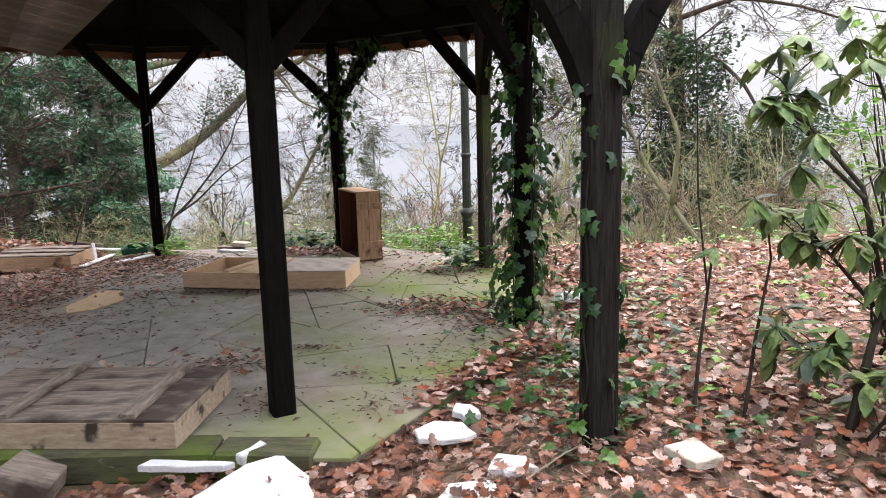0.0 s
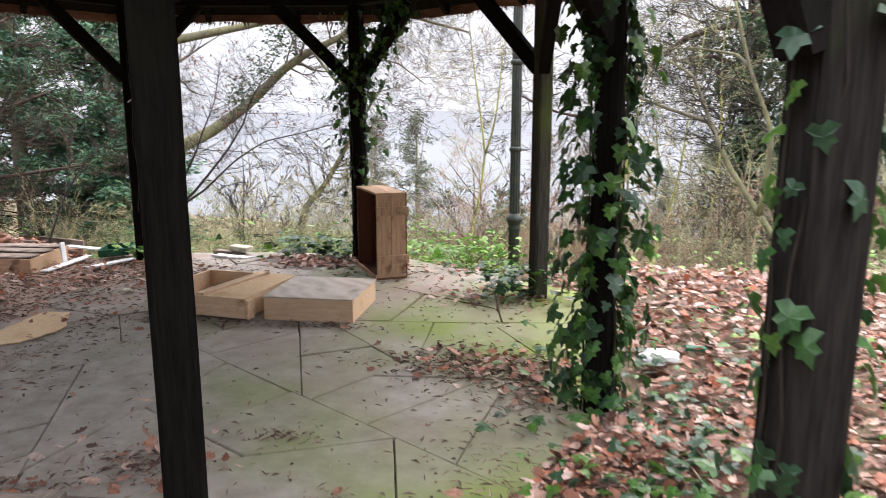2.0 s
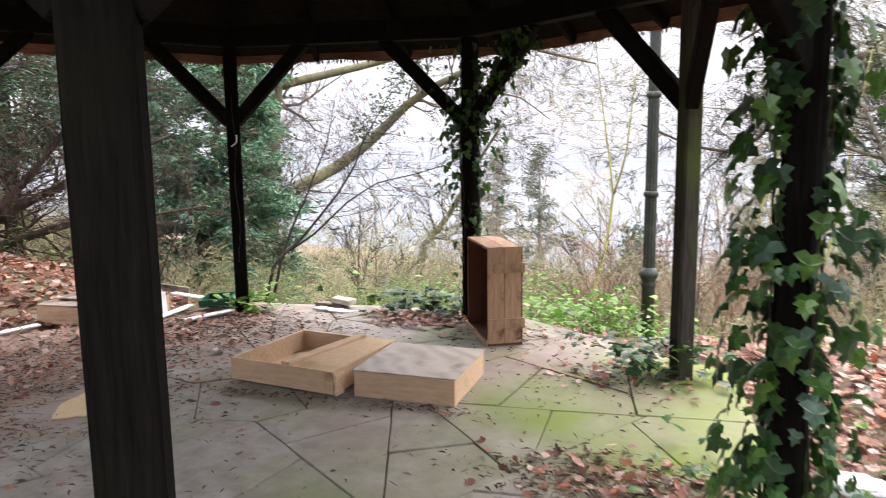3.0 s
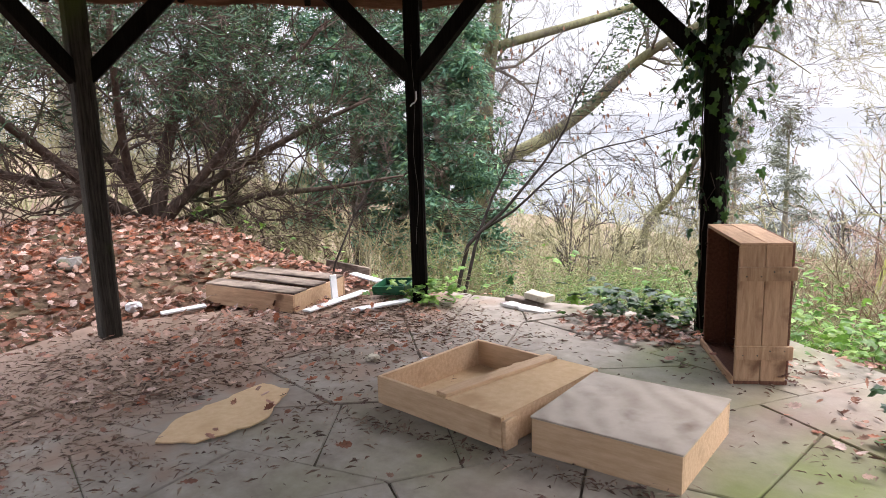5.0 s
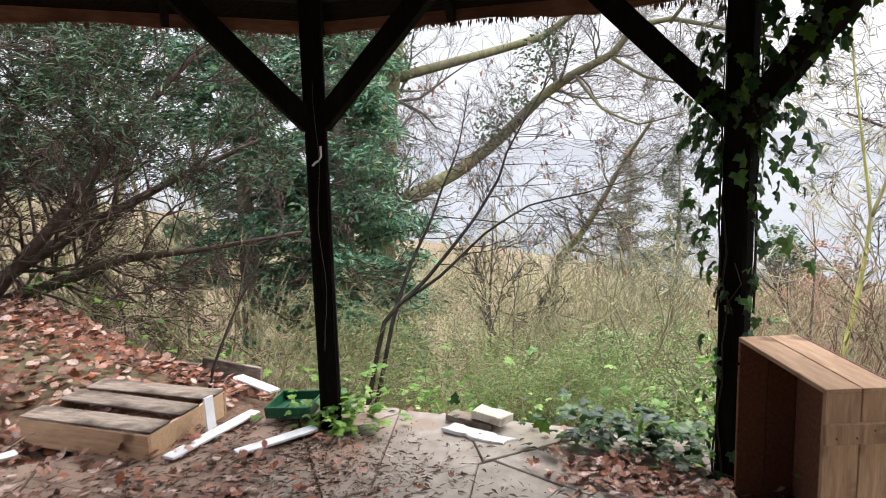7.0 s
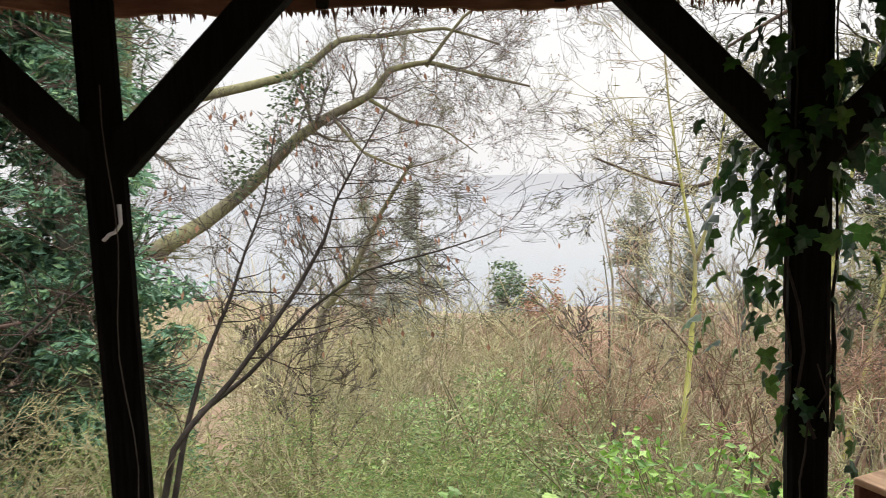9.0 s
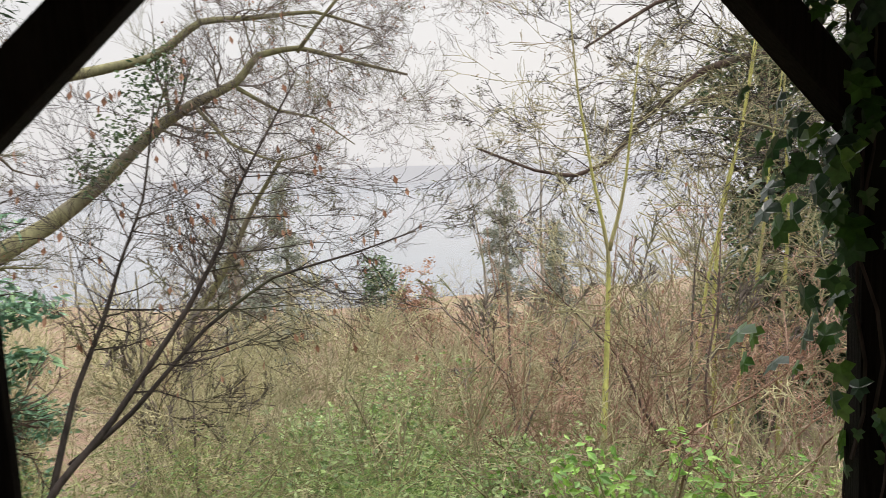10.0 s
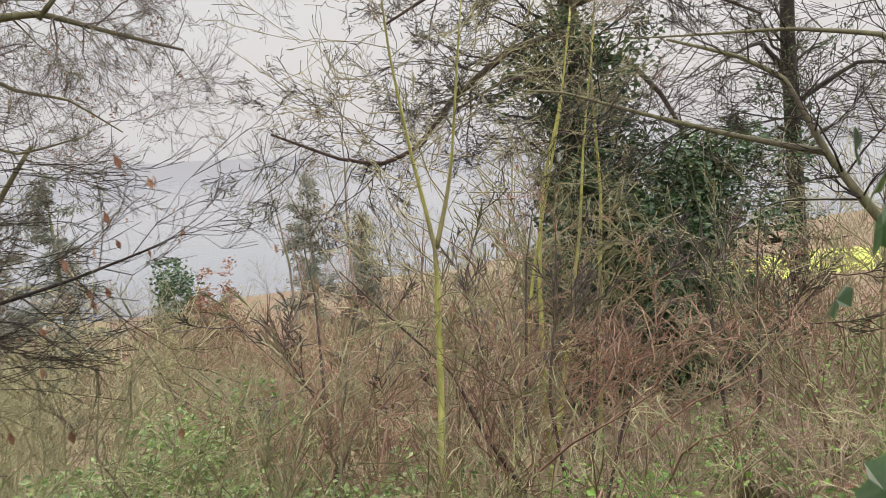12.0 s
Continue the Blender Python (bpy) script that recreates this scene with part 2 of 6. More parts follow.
def ground_material():
    m = shade("leafy_soil", (0.075, 0.048, 0.033), (0.22, 0.14, 0.10), (0.14, 0.13, 0.075), 34, rough=0.95, bump=0.9, patch_scale=0.7, patch_edges=(0.45, 0.65))
    n, k = m.node_tree.nodes, m.node_tree.links
    b = n["Principled BSDF"]
    old = b.inputs["Base Color"].links[0].from_socket
    co = n.new("ShaderNodeTexCoord")
    off = n.new("ShaderNodeVectorMath")
    off.operation = "DISTANCE"
    off.inputs[1].default_value = (57, 62, -14)
    k.new(co.outputs["Object"], off.inputs[0])
    edge = n.new("ShaderNodeMapRange")
    edge.inputs["From Min"].default_value, edge.inputs["From Max"].default_value = 17, 15
    k.new(off.outputs["Value"], edge.inputs["Value"])
    mx = n.new("ShaderNodeMix")
    mx.data_type = "RGBA"
    mx.inputs["B"].default_value = (0.30, 0.36, 0.07, 1)
    k.new(edge.outputs["Result"], mx.inputs["Factor"])
    k.new(old, mx.inputs["A"])
    k.new(mx.outputs["Result"], b.inputs["Base Color"])
    return m


def slab_material():
    """Riven paving: grey-brown stone, moss in patches that thicken to the open, damp east side."""
    m = shade("riven_paving", (0.21, 0.182, 0.157), (0.37, 0.33, 0.288), (0.225, 0.165, 0.13), 7, rough=0.62, bump=0.45, patch_scale=0.8, patch_edges=(0.5, 0.7), vary="object", spread=0.07)
    n, k = m.node_tree.nodes, m.node_tree.links
    b = n["Principled BSDF"]
    old = b.inputs["Base Color"].links[0].from_socket
    co = n.new("ShaderNodeTexCoord")
    sep = n.new("ShaderNodeSeparateXYZ")
    k.new(co.outputs["Object"], sep.inputs["Vector"])
    east = n.new("ShaderNodeMapRange")
    east.inputs["From Min"].default_value, east.inputs["From Max"].default_value = -4.2, 0.6
    east.inputs["To Min"].default_value, east.inputs["To Max"].default_value = -0.22, 0.22
    k.new(sep.outputs["X"], east.inputs["Value"])
    nz = n.new("ShaderNodeTexNoise")
    nz.inputs["Scale"].default_value, nz.inputs["Detail"].default_value = 0.9, 6
    k.new(co.outputs["Object"], nz.inputs["Vector"])
    add = n.new("ShaderNodeMath")
    k.new(nz.outputs["Fac"], add.inputs[0])
    k.new(east.outputs["Result"], add.inputs[1])
    cut = n.new("ShaderNodeMapRange")
    cut.inputs["From Min"].default_value, cut.inputs["From Max"].default_value = 0.46, 0.80
    k.new(add.outputs["Value"], cut.inputs["Value"])
    ramp = n.new("ShaderNodeValToRGB")
    ramp.color_ramp.elements[0].color, ramp.color_ramp.elements[1].color = (0.18, 0.185, 0.095, 1), (0.165, 0.21, 0.04, 1)
    k.new(cut.outputs["Result"], ramp.inputs["Fac"])
    mx = n.new("ShaderNodeMix")
    mx.data_type = "RGBA"
    k.new(cut.outputs["Result"], mx.inputs["Factor"])
    k.new(old, mx.inputs["A"])
    k.new(ramp.outputs["Color"], mx.inputs["B"])
    # trodden leaf dirt on the sheltered west side
    dirt = n.new("ShaderNodeMapRange")
    dirt.inputs["From Min"].default_value, dirt.inputs["From Max"].default_value = -2.6, -4.4
    dirt.inputs["To Min"].default_value, dirt.inputs["To Max"].default_value = -0.30, 0.30
    k.new(sep.outputs["X"], dirt.inputs["Value"])
    nd = n.new("ShaderNodeTexNoise")
    nd.inputs["Scale"].default_value, nd.inputs["Detail"].default_value = 2.2, 8
    k.new(co.outputs["Object"], nd.inputs["Vector"])
    ad = n.new("ShaderNodeMath")
    k.new(nd.outputs["Fac"], ad.inputs[0])
    k.new(dirt.outputs["Result"], ad.inputs[1])
    cd = n.new("ShaderNodeMapRange")
    cd.inputs["From Min"].default_value, cd.inputs["From Max"].default_value = 0.45, 0.60
    k.new(ad.outputs["Value"], cd.inputs["Value"])
    my = n.new("ShaderNodeMix")
    my.data_type = "RGBA"
    my.inputs["B"].default_value = (0.28, 0.195, 0.15, 1)
    k.new(cd.outputs["Result"], my.inputs["Factor"])
    k.new(mx.outputs["Result"], my.inputs["A"])
    k.new(my.outputs["Result"], b.inputs["Base Color"])
    return m


def ply_material():
    m = shade("wavy_grained_plywood", (0.30, 0.24, 0.19), (0.50, 0.44, 0.38), (0.24, 0.18, 0.14), 3, rough=0.6, bump=0.1, patch_scale=5, patch_edges=(0.55, 0.75))
    n, k = m.node_tree.nodes, m.node_tree.links
    b = n["Principled BSDF"]
    old = b.inputs["Base Color"].links[0].from_socket
    co = n.new("ShaderNodeTexCoord")
    wv = n.new("ShaderNodeTexWave")
    wv.wave_type, wv.bands_direction = "BANDS", "DIAGONAL"
    wv.inputs["Scale"].default_value, wv.inputs["Distortion"].default_value = 3.2, 10.0
    wv.inputs["Detail"].default_value, wv.inputs["Detail Scale"].default_value = 1.5, 0.55
    k.new(co.outputs["Object"], wv.inputs["Vector"])
    mx = n.new("ShaderNodeMix")
    mx.data_type = "RGBA"
    mx.inputs["B"].default_value = (0.60, 0.54, 0.47, 1)
    sc = n.new("ShaderNodeMath")
    sc.operation = "MULTIPLY"
    sc.inputs[1].default_value = 0.42
    k.new(wv.outputs["Fac"], sc.inputs[0])
    k.new(sc.outputs["Value"], mx.inputs["Factor"])
    k.new(old, mx.inputs["A"])
    k.new(mx.outputs["Result"], b.inputs["Base Color"])
    return m


def water_material():
    m = bpy.data.materials.new("lake_water")
    m.use_nodes = True
    n, k = m.node_tree.nodes, m.node_tree.links
    b = n["Principled BSDF"]
    b.inputs["Base Color"].default_value = (0.12, 0.135, 0.15, 1)
    b.inputs["Roughness"].default_value = 0.12
    nz = n.new("ShaderNodeTexNoise")
    nz.inputs["Scale"].default_value = 0.06
    bp = n.new("ShaderNodeBump")
    bp.inputs["Strength"].default_value, bp.inputs["Distance"].default_value = 0.01, 0.05
    co = n.new("ShaderNodeTexCoord")
    k.new(co.outputs["Object"], nz.inputs["Vector"])
    k.new(nz.outputs["Fac"], bp.inputs["Height"])
    k.new(bp.outputs["Normal"], b.inputs["Normal"])
    return m


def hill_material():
    """Wooded far shore: a backdrop whose pale distance haze is put in as a faint glow."""
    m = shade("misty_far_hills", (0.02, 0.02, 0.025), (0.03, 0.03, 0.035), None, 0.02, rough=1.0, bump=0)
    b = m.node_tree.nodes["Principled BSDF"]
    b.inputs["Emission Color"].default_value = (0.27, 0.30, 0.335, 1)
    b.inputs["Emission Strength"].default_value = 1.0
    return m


M_GROUND, M_SLAB, M_PLY, M_WATER, M_HILL = ground_material(), slab_material(), ply_material(), water_material(), hill_material()


# ---- mesh building ----
class Geo:
    """Vertices and faces of one mesh."""

    def __init__(self):
        self.v, self.f = [], []

    def tube(self, pts, radii, sides=5, close=True):
        """A tapered limb through pts."""
        base = len(self.v)
        side = Vector((0.31, 0.87, 0.38))
        for i, p in enumerate(pts):
            d = (pts[min(i + 1, len(pts) - 1)] - pts[max(i - 1, 0)]).normalized()
            a = d.cross(side)
            if a.length < 1e-3:
                a = d.cross(Vector((1, 0, 0)))
            a.normalize()
            c = d.cross(a)
            for j in range(sides):
                w = 2 * math.pi * j / sides
                self.v.append(p + (a * math.cos(w) + c * math.sin(w)) * radii[i])
        for i in range(len(pts) - 1):
            for j in range(sides):
                q = base + i * sides
                self.f.append((q + j, q + (j + 1) % sides, q + sides + (j + 1) % sides, q + sides + j))
        if close:
            self.f.append(tuple(base + j for j in range(sides))[::-1])
            self.f.append(tuple(base + (len(pts) - 1) * sides + j for j in range(sides)))

    def blade(self, p, along, out, length, width, fold=0.15):
        """A pointed leaf of two folded halves."""
        s = along.cross(out).normalized()
        b = len(self.v)
        mid = p + along * (length * 0.5)
        self.v += [p, mid + s * width * 0.5 + out * fold * width, p + along * length, mid - s * width * 0.5 + out * fold * width]
        self.f += [(b, b + 1, b + 2), (b, b + 2, b + 3)]

    def shape(self, p, along, out, size, outline, curl):
        """A lobed leaf from an outline of (forward, sideways), curled."""
        s = along.cross(out).normalized()
        b = len(self.v)
        self.v.append(p + along * size * 0.42)
        for u, w in outline:
            self.v.append(p + along * (u * size) + s * (w * size) + out * (curl * size * (w * w * 2.2 + (u - 0.5) ** 2)))
        c = len(outline)
        for i in range(c):
            self.f.append((b, b + 1 + i, b + 1 + (i + 1) % c))

    def block(self, m, sx, sy, sz, cut=0.0):
        """A board or block centred on m, its long edges chamfered by cut."""
        b = len(self.v)
        if cut <= 0:
            for x in (-1, 1):
                for y in (-1, 1):
                    for z in (-1, 1):
                        self.v.append(m @ Vector((x * sx / 2, y * sy / 2, z * sz / 2)))
            self.f += [tuple(b + i for i in q) for q in ((0, 1, 3, 2), (4, 6, 7, 5), (0, 4, 5, 1), (2, 3, 7, 6), (0, 2, 6, 4), (1, 5, 7, 3))]
            return
        hx, hy, hz = sx / 2, sy / 2, sz / 2
        ring = [(hy, hz - cut), (hy - cut, hz), (-hy + cut, hz), (-hy, hz - cut), (-hy, -hz + cut), (-hy + cut, -hz), (hy - cut, -hz), (hy, -hz + cut)]
        shrink = [(-hx, 1 - cut / max(hy, hz)), (-hx + cut, 1), (hx - cut, 1), (hx, 1 - cut / max(hy, hz))]
        for x, w in shrink:
            for y, z in ring:
                self.v.append(m @ Vector((x, y * w, z * w)))
        for i in range(3):
            for j in range(8):
                q = b + i * 8
                self.f.append((q + j, q + 8 + j, q + 8 + (j + 1) % 8, q + (j + 1) % 8))
        self.f.append(tuple(b + j for j in range(8)))
        self.f.append(tuple(b + 24 + j for j in range(8))[::-1])

    def prism(self, poly, z0, z1, lift=0.0, cut=0.0):
        """An upright prism over a plan polygon (anticlockwise), its top edge chamfered by cut."""
        b, c = len(self.v), len(poly)
        mx, my = sum(p[0] for p in poly) / c, sum(p[1] for p in poly) / c
        rows = [(z0, 0.0), (z1 - cut, 0.0)] + ([(z1, cut)] if cut else [])
        for z, inn in rows:
            for x, y in poly:
                d = math.hypot(x - mx, y - my) or 1
                self.v.append(Vector((x + (mx - x) / d * inn, y + (my - y) / d * inn, z + lift)))
        for i in range(len(rows) - 1):
            for j in range(c):
                q = b + i * c
                self.f.append((q + j, q + (j + 1) % c, q + c + (j + 1) % c, q + c + j))
        self.f.append(tuple(b + j for j in range(c))[::-1])
        self.f.append(tuple(b + (len(rows) - 1) * c + j for j in range(c)))

    def mesh(self, name, material, smooth=False):
        me = bpy.data.meshes.new(name)
        me.from_pydata([tuple(p) for p in self.v], [], self.f)
        if smooth:
            me.polygons.foreach_set("use_smooth", [True] * len(me.polygons))
        me.materials.append(material)
        return me


def part(name, geo, material, parent=None, label="", smooth=False, m=None):
    ob = new(name, geo.mesh(name, material, smooth))
    if m is not None:
        ob.matrix_basis = m
    if parent:
        ob.parent = parent
    return tagged(ob, label)


def thing(name, label, category, m=None, group="", kind=""):
    ob = new(name)
    ob.empty_display_size = 0.2
    if m is not None:
        ob.matrix_basis = m
    return tagged(ob, label, category, group, kind)


def board(name, material, parent, m, sx, sy, sz, cut=0.003, label=""):
    g = Geo()
    g.block(Matrix(), sx, sy, sz, cut)
    return part(name, g, material, parent, label, m=m)


def solid(name, label, category, geo, material, smooth=False, kind="", group="", m=None):
    return tagged(part(name, geo, material, None, "", smooth, m), label, category, group, kind)


# ---- ground, lake and distance ----
def ground_z(x, y):
    edge = 9.75 + (0.25 * min(x - 2, 10) if x > 2 else 0.0) + (0.35 * (-6 - x) if x < -6 else 0.0)
    d = max(0.0, y - edge)
    z = -21.0 * (1 - math.exp(-d / 55.0)) - 0.35 * (1 - math.exp(-d / 0.8))
    z += 0.46 * math.exp(-((x + 7.8) ** 2 + (y - 8.6) ** 2) / 5.0)
    z += 0.10 * math.exp(-((x - 2.8) ** 2 + (y - 6.0) ** 2) / 3.0)
    z += 0.05 * noise.noise(Vector((x * 0.5, y * 0.5, 0))) + 0.35 * noise.noise(Vector((x * 0.09, y * 0.09, 3))) * min(1, d / 8)
    dist = math.hypot(x + 2.25, y - 6.96)
    keep = min(1, max(0, (dist - 3.1) / 0.9))
    return z * keep - 0.035 - 0.075 * (1 - keep) - 0.05 * max(0, min(1, 4.25 - y)) * (x < 0.2)


def stretch_axis(lo, hi, a, b, step, far):
    """Even steps between a and b, growing outwards to lo and hi."""
    inner = [a + i * step for i in range(int(round((b - a) / step)) + 1)]
    out, s, p = [], step, a
    while p > lo:
        s *= far
        p -= s
        out.append(max(p, lo))
    right, s, p = [], step, b
    while p < hi:
        s *= far
        p += s
        right.append(min(p, hi))
    return out[::-1] + inner + right


def build_ground():
    xs = stretch_axis(-1500, 1500, -12, 9, 0.3, 1.16)
    ys = stretch_axis(-1500, 1100, -3, 18, 0.3, 1.16)
    g = Geo()
    for y in ys:
        for x in xs:
            g.v.append(Vector((x, y, ground_z(x, y))))
    w = len(xs)
    for j in range(len(ys) - 1):
        for i in range(w - 1):
            q = j * w + i
            g.f.append((q, q + 1, q + w + 1, q + w))
    solid("ground", "brown leaf-strewn woodland soil falling to the lake", "ground", g, M_GROUND, True, "structure")
    lake = Geo()
    lake.v = [Vector(p) for p in ((-1500, 60, -18), (1500, 60, -18), (1500, 1050, -18), (-1500, 1050, -18))]
    lake.f = [(0, 1, 2, 3)]
    solid("water", "calm pale grey lake under an overcast sky", "lake", lake, M_WATER, False, "structure")
    hill = Geo()
    n = 90
    for i in range(n + 1):
        x = -1500 + 3000 * i / n
        top = 4 + 7 * noise.noise(Vector((x * 0.004, 1.7, 0))) + 1.2 * noise.noise(Vector((x * 0.05, 4, 0))) + (x < -100) * 2
        hill.v += [Vector((x, 900, -19)), Vector((x, 960, max(top, -8) - 3))]
        if i:
            q = 2 * i
            hill.f.append((q - 2, q, q + 1, q - 1))
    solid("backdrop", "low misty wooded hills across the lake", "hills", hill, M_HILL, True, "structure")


build_ground()

# ---- the pavilion ----
CENTRE = Vector((-2.25, 6.96, 0))
POSTS = [(-0.815, 4.573), (0.552, 6.203), (0.258, 8.44), (-1.542, 9.714), (-3.79, 9.47), (-5.17, 7.56), (-4.80, 5.47), (-3.00, 4.20)]
JOINT_Z, BEAM_Z = 1.80, 2.50


def along(a, b):
    """The pose at a whose x axis points to b."""
    return look(a, b) @ pose(0, 0, 0, 0, 90, 0)


def stick(geo, a, b, wide, thick, cut=0.006):
    a, b = Vector(a), Vector(b)
    d = b - a
    x = d.normalized()
    y = Vector((0, 0, 1)).cross(x)
    y = y.normalized() if y.length > 1e-3 else Vector((0, 1, 0))
    z = x.cross(y)
    m = Matrix((x, y, z)).transposed().to_4x4()
    m.translation = (a + b) / 2
    geo.block(m, d.length, wide, thick, cut)


def rough_post(x, y, z0, z1, w, turn):
    """A squared post with slightly uneven, eased faces."""
    g = Geo()
    rows = 9
    for i in range(rows):
        z = z0 + (z1 - z0) * i / (rows - 1)
        for j in range(8):
            a = turn + math.pi / 4 * (j // 2 * 2) + math.pi / 4
            da = 0.13 if j % 2 else -0.13
            r = w / 2 * 1.414 * (1 - 0.05) + 0.003 * noise.noise(Vector((x * 7 + j, y * 5, z * 3)))
            g.v.append(Vector((x + r * math.cos(a + da), y + r * math.sin(a + da), z)))
    for i in range(rows - 1):
        for j in range(8):
            q = i * 8
            g.f.append((q + j, q + (j + 1) % 8, q + 8 + (j + 1) % 8, q + 8 + j))
    g.f.append(tuple(range(8))[::-1])
    g.f.append(tuple((rows - 1) * 8 + j for j in range(8)))
    return g


def build_pavilion():
    pav = thing("pavilion", "octagonal timber pavilion with near-black posts and braces", "pavilion", kind="structure")
    count = len(POSTS)
    for i, (x, y) in enumerate(POSTS):
        turn = math.atan2(y - CENTRE.y, x - CENTRE.x)
        # posts 2 and 5 take the copy with light painted in
        part("post", rough_post(x, y, -0.03, BEAM_Z + 0.02, 0.13 if i == 5 else 0.115, turn), M_LIT_POST if i in (2, 5) else M_POST, pav, "weathered dark post, green with algae at the foot")
        nx, ny = POSTS[(i + 1) % count]
        px, py = POSTS[(i - 1) % count]
        for ox, oy in ((nx, ny), (px, py)):
            u = Vector((ox - x, oy - y, 0)).normalized()
            g = Geo()
            low = JOINT_Z - (0.05 if i == 3 else 0.0)
            stick(g, Vector((x, y, low + 0.02)) + u * 0.03, Vector((x, y, BEAM_Z + 0.02)) + u * (0.705 + BEAM_Z - low - 0.67), 0.085, 0.115)
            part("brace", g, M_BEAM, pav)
        g = Geo()
        u = Vector((nx - x, ny - y, 0)).normalized()
        stick(g, Vector((x, y, BEAM_Z + 0.09)) - u * 0.06, Vector((nx, ny, BEAM_Z + 0.09)) + u * 0.06, 0.12, 0.18)
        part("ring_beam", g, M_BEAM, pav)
    # roof: rafters, boarding, eaves
    apex = CENTRE + Vector((0, 0, 4.45))
    over = 0.66
    corners = []
    for x, y in POSTS:
        d = Vector((x, y, 0)) - CENTRE
        r = d.length
        corners.append(CENTRE + d * ((r + over) / r) + Vector((0, 0, 2.50)))
    for i in range(count):
        a, b = corners[i], corners[(i + 1) % count]
        g = Geo()
        lift = Vector((0, 0, 0.07))
        g.v += [a, b, apex, a + lift, b + lift, apex + lift]
        g.f += [(0, 2, 1), (3, 4, 5), (0, 1, 4, 3), (1, 2, 5, 4), (2, 0, 3, 5)]
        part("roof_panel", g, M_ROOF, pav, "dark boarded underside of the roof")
        g = Geo()
        stick(g, a - Vector((0, 0, 0.05)), apex - Vector((0, 0, 0.1)), 0.07, 0.12)
        part("rafter", g, M_BEAM, pav)
        for f in (0.33, 0.67):
            e = a.lerp(b, f) - Vector((0, 0, 0.045))
            g = Geo()
            stick(g, e, e.lerp(apex, 0.75) - Vector((0, 0, 0.03)), 0.05, 0.09)
            part("rafter", g, M_BEAM, pav)
        # waney-edged fascia with a ragged lower edge
        g = Geo()
        n = 56
        out = ((a + b) / 2 - CENTRE)
        out.z = 0
        out.normalize()
        for j in range(n + 1):
            p = a.lerp(b, j / n)
            drop = 0.075 + 0.030 * noise.noise(p * 2.3) + 0.016 * noise.noise(p * 9) + 0.007 * noise.noise(p * 40)
            for o in (0.0, 0.03):
                g.v += [p + out * o + Vector((0, 0, -drop)), p + out * o + Vector((0, 0, 0.10))]
            if j:
                q = 4 * j
                g.f += [(q - 4, q - 3, q + 1, q), (q - 2, q + 2, q + 3, q - 1), (q - 4, q, q + 2, q - 2), (q - 3, q - 1, q + 3, q + 1)]
        tuft = random.Random(i)
        for _ in range(240):
            p = a.lerp(b, tuft.random()) + out * tuft.uniform(0.004, 0.026) + Vector((0, 0, -0.06))
            g.blade(p, Vector((tuft.gauss(0, 0.12), tuft.gauss(0, 0.12), -1)).normalized(), out, tuft.uniform(0.02, 0.062), tuft.uniform(0.006, 0.016), 0.1)
        part("fascia", g, M_FASCIA, pav, "reddish waney-edged eaves board")
    # sill timber beside the step
    g = Geo()
    stick(g, (-2.35, 4.06, -0.045), (-1.0, 4.14, -0.045), 0.20, 0.16, 0.015)
    part("sill", g, M_KERB, pav, "moss-covered low timber sill")
    g = Geo()
    stick(g, (-0.985, 4.12, -0.04), (-0.52, 4.12, -0.04), 0.19, 0.15, 0.015)
    part("sill", g, M_KERB, pav, "moss-covered low timber sill")


build_pavilion()


def build_porch():
    porch = thing("porch_frame", "weathered grey porch post with curved braces, ivy round it", "porch", kind="structure")
    x, y = 0.808, 4.284
    part("post", rough_post(x, y, -0.12, 2.75, 0.138, 0.28), M_PORCH, porch, "grey post, bright green algae at its foot")
    for u in (Vector((0.93, 0.36, 0)), Vector((-0.93, -0.36, 0)), Vector((-0.36, 0.93, 0))):
        g = Geo()
        pts = []
        for i in range(7):
            f = i / 6
            pts.append((Vector((x, y, 1.62)) + u * (0.05 + 0.62 * f ** 1.25) + Vector((0, 0, 0.98 * f)), f))
        for i in range(6):
            stick(g, pts[i][0], pts[i + 1][0] + (pts[i + 1][0] - pts[i][0]) * 0.06, 0.11, 0.12, 0)
        part("brace", g, M_BEAM, porch)
    g = Geo()
    stick(g, (x - 1.1, y - 0.43, 2.68), (x + 1.0, y + 0.39, 2.68), 0.14, 0.18)
    part("beam", g, M_BEAM, porch)
    g = Geo()
    stick(g, (x + 0.02, y - 0.1, 2.86), (0.52, 6.5, 2.66), 0.12, 0.16)
    part("beam", g, M_PORCH, porch)
    # shingled soffit of the low canopy beside the path, on its own beam
    far, near = Vector((-1.80, 4.45, 1.90)), Vector((-0.40, 2.60, 1.90))
    run = (near - far).normalized()
    west = Vector((-run.y, run.x, 0))
    west = west if west.x < 0 else -west
    for i in range(13):
        for j in range(7):
            p = far + run * (0.09 + 0.185 * i + 0.06 * (j % 2)) + west * (0.10 + 0.19 * j) + Vector((0, 0, 0.035 * j))
            m = Matrix((run, west, Vector((0, 0, 1)))).transposed().to_4x4()
            m.translation = p
            board("shingle", M_SHINGLE, porch, m @ pose(0, 0, 0, 14), 0.178, 0.24, 0.012, 0.002)
    g = Geo()
    stick(g, far - Vector((0, 0, -0.06)), near + run * 0.3 + Vector((0, 0, 0.06)), 0.05, 0.09)
    part("canopy_beam", g, M_BEAM, porch)
    g = Geo()
    stick(g, far + Vector((0, 0, 0.12)), Vector((x - 1.1, y - 0.43, 2.62)), 0.06, 0.09)
    part("canopy_strut", g, M_BEAM, porch)
    return porch


build_porch()


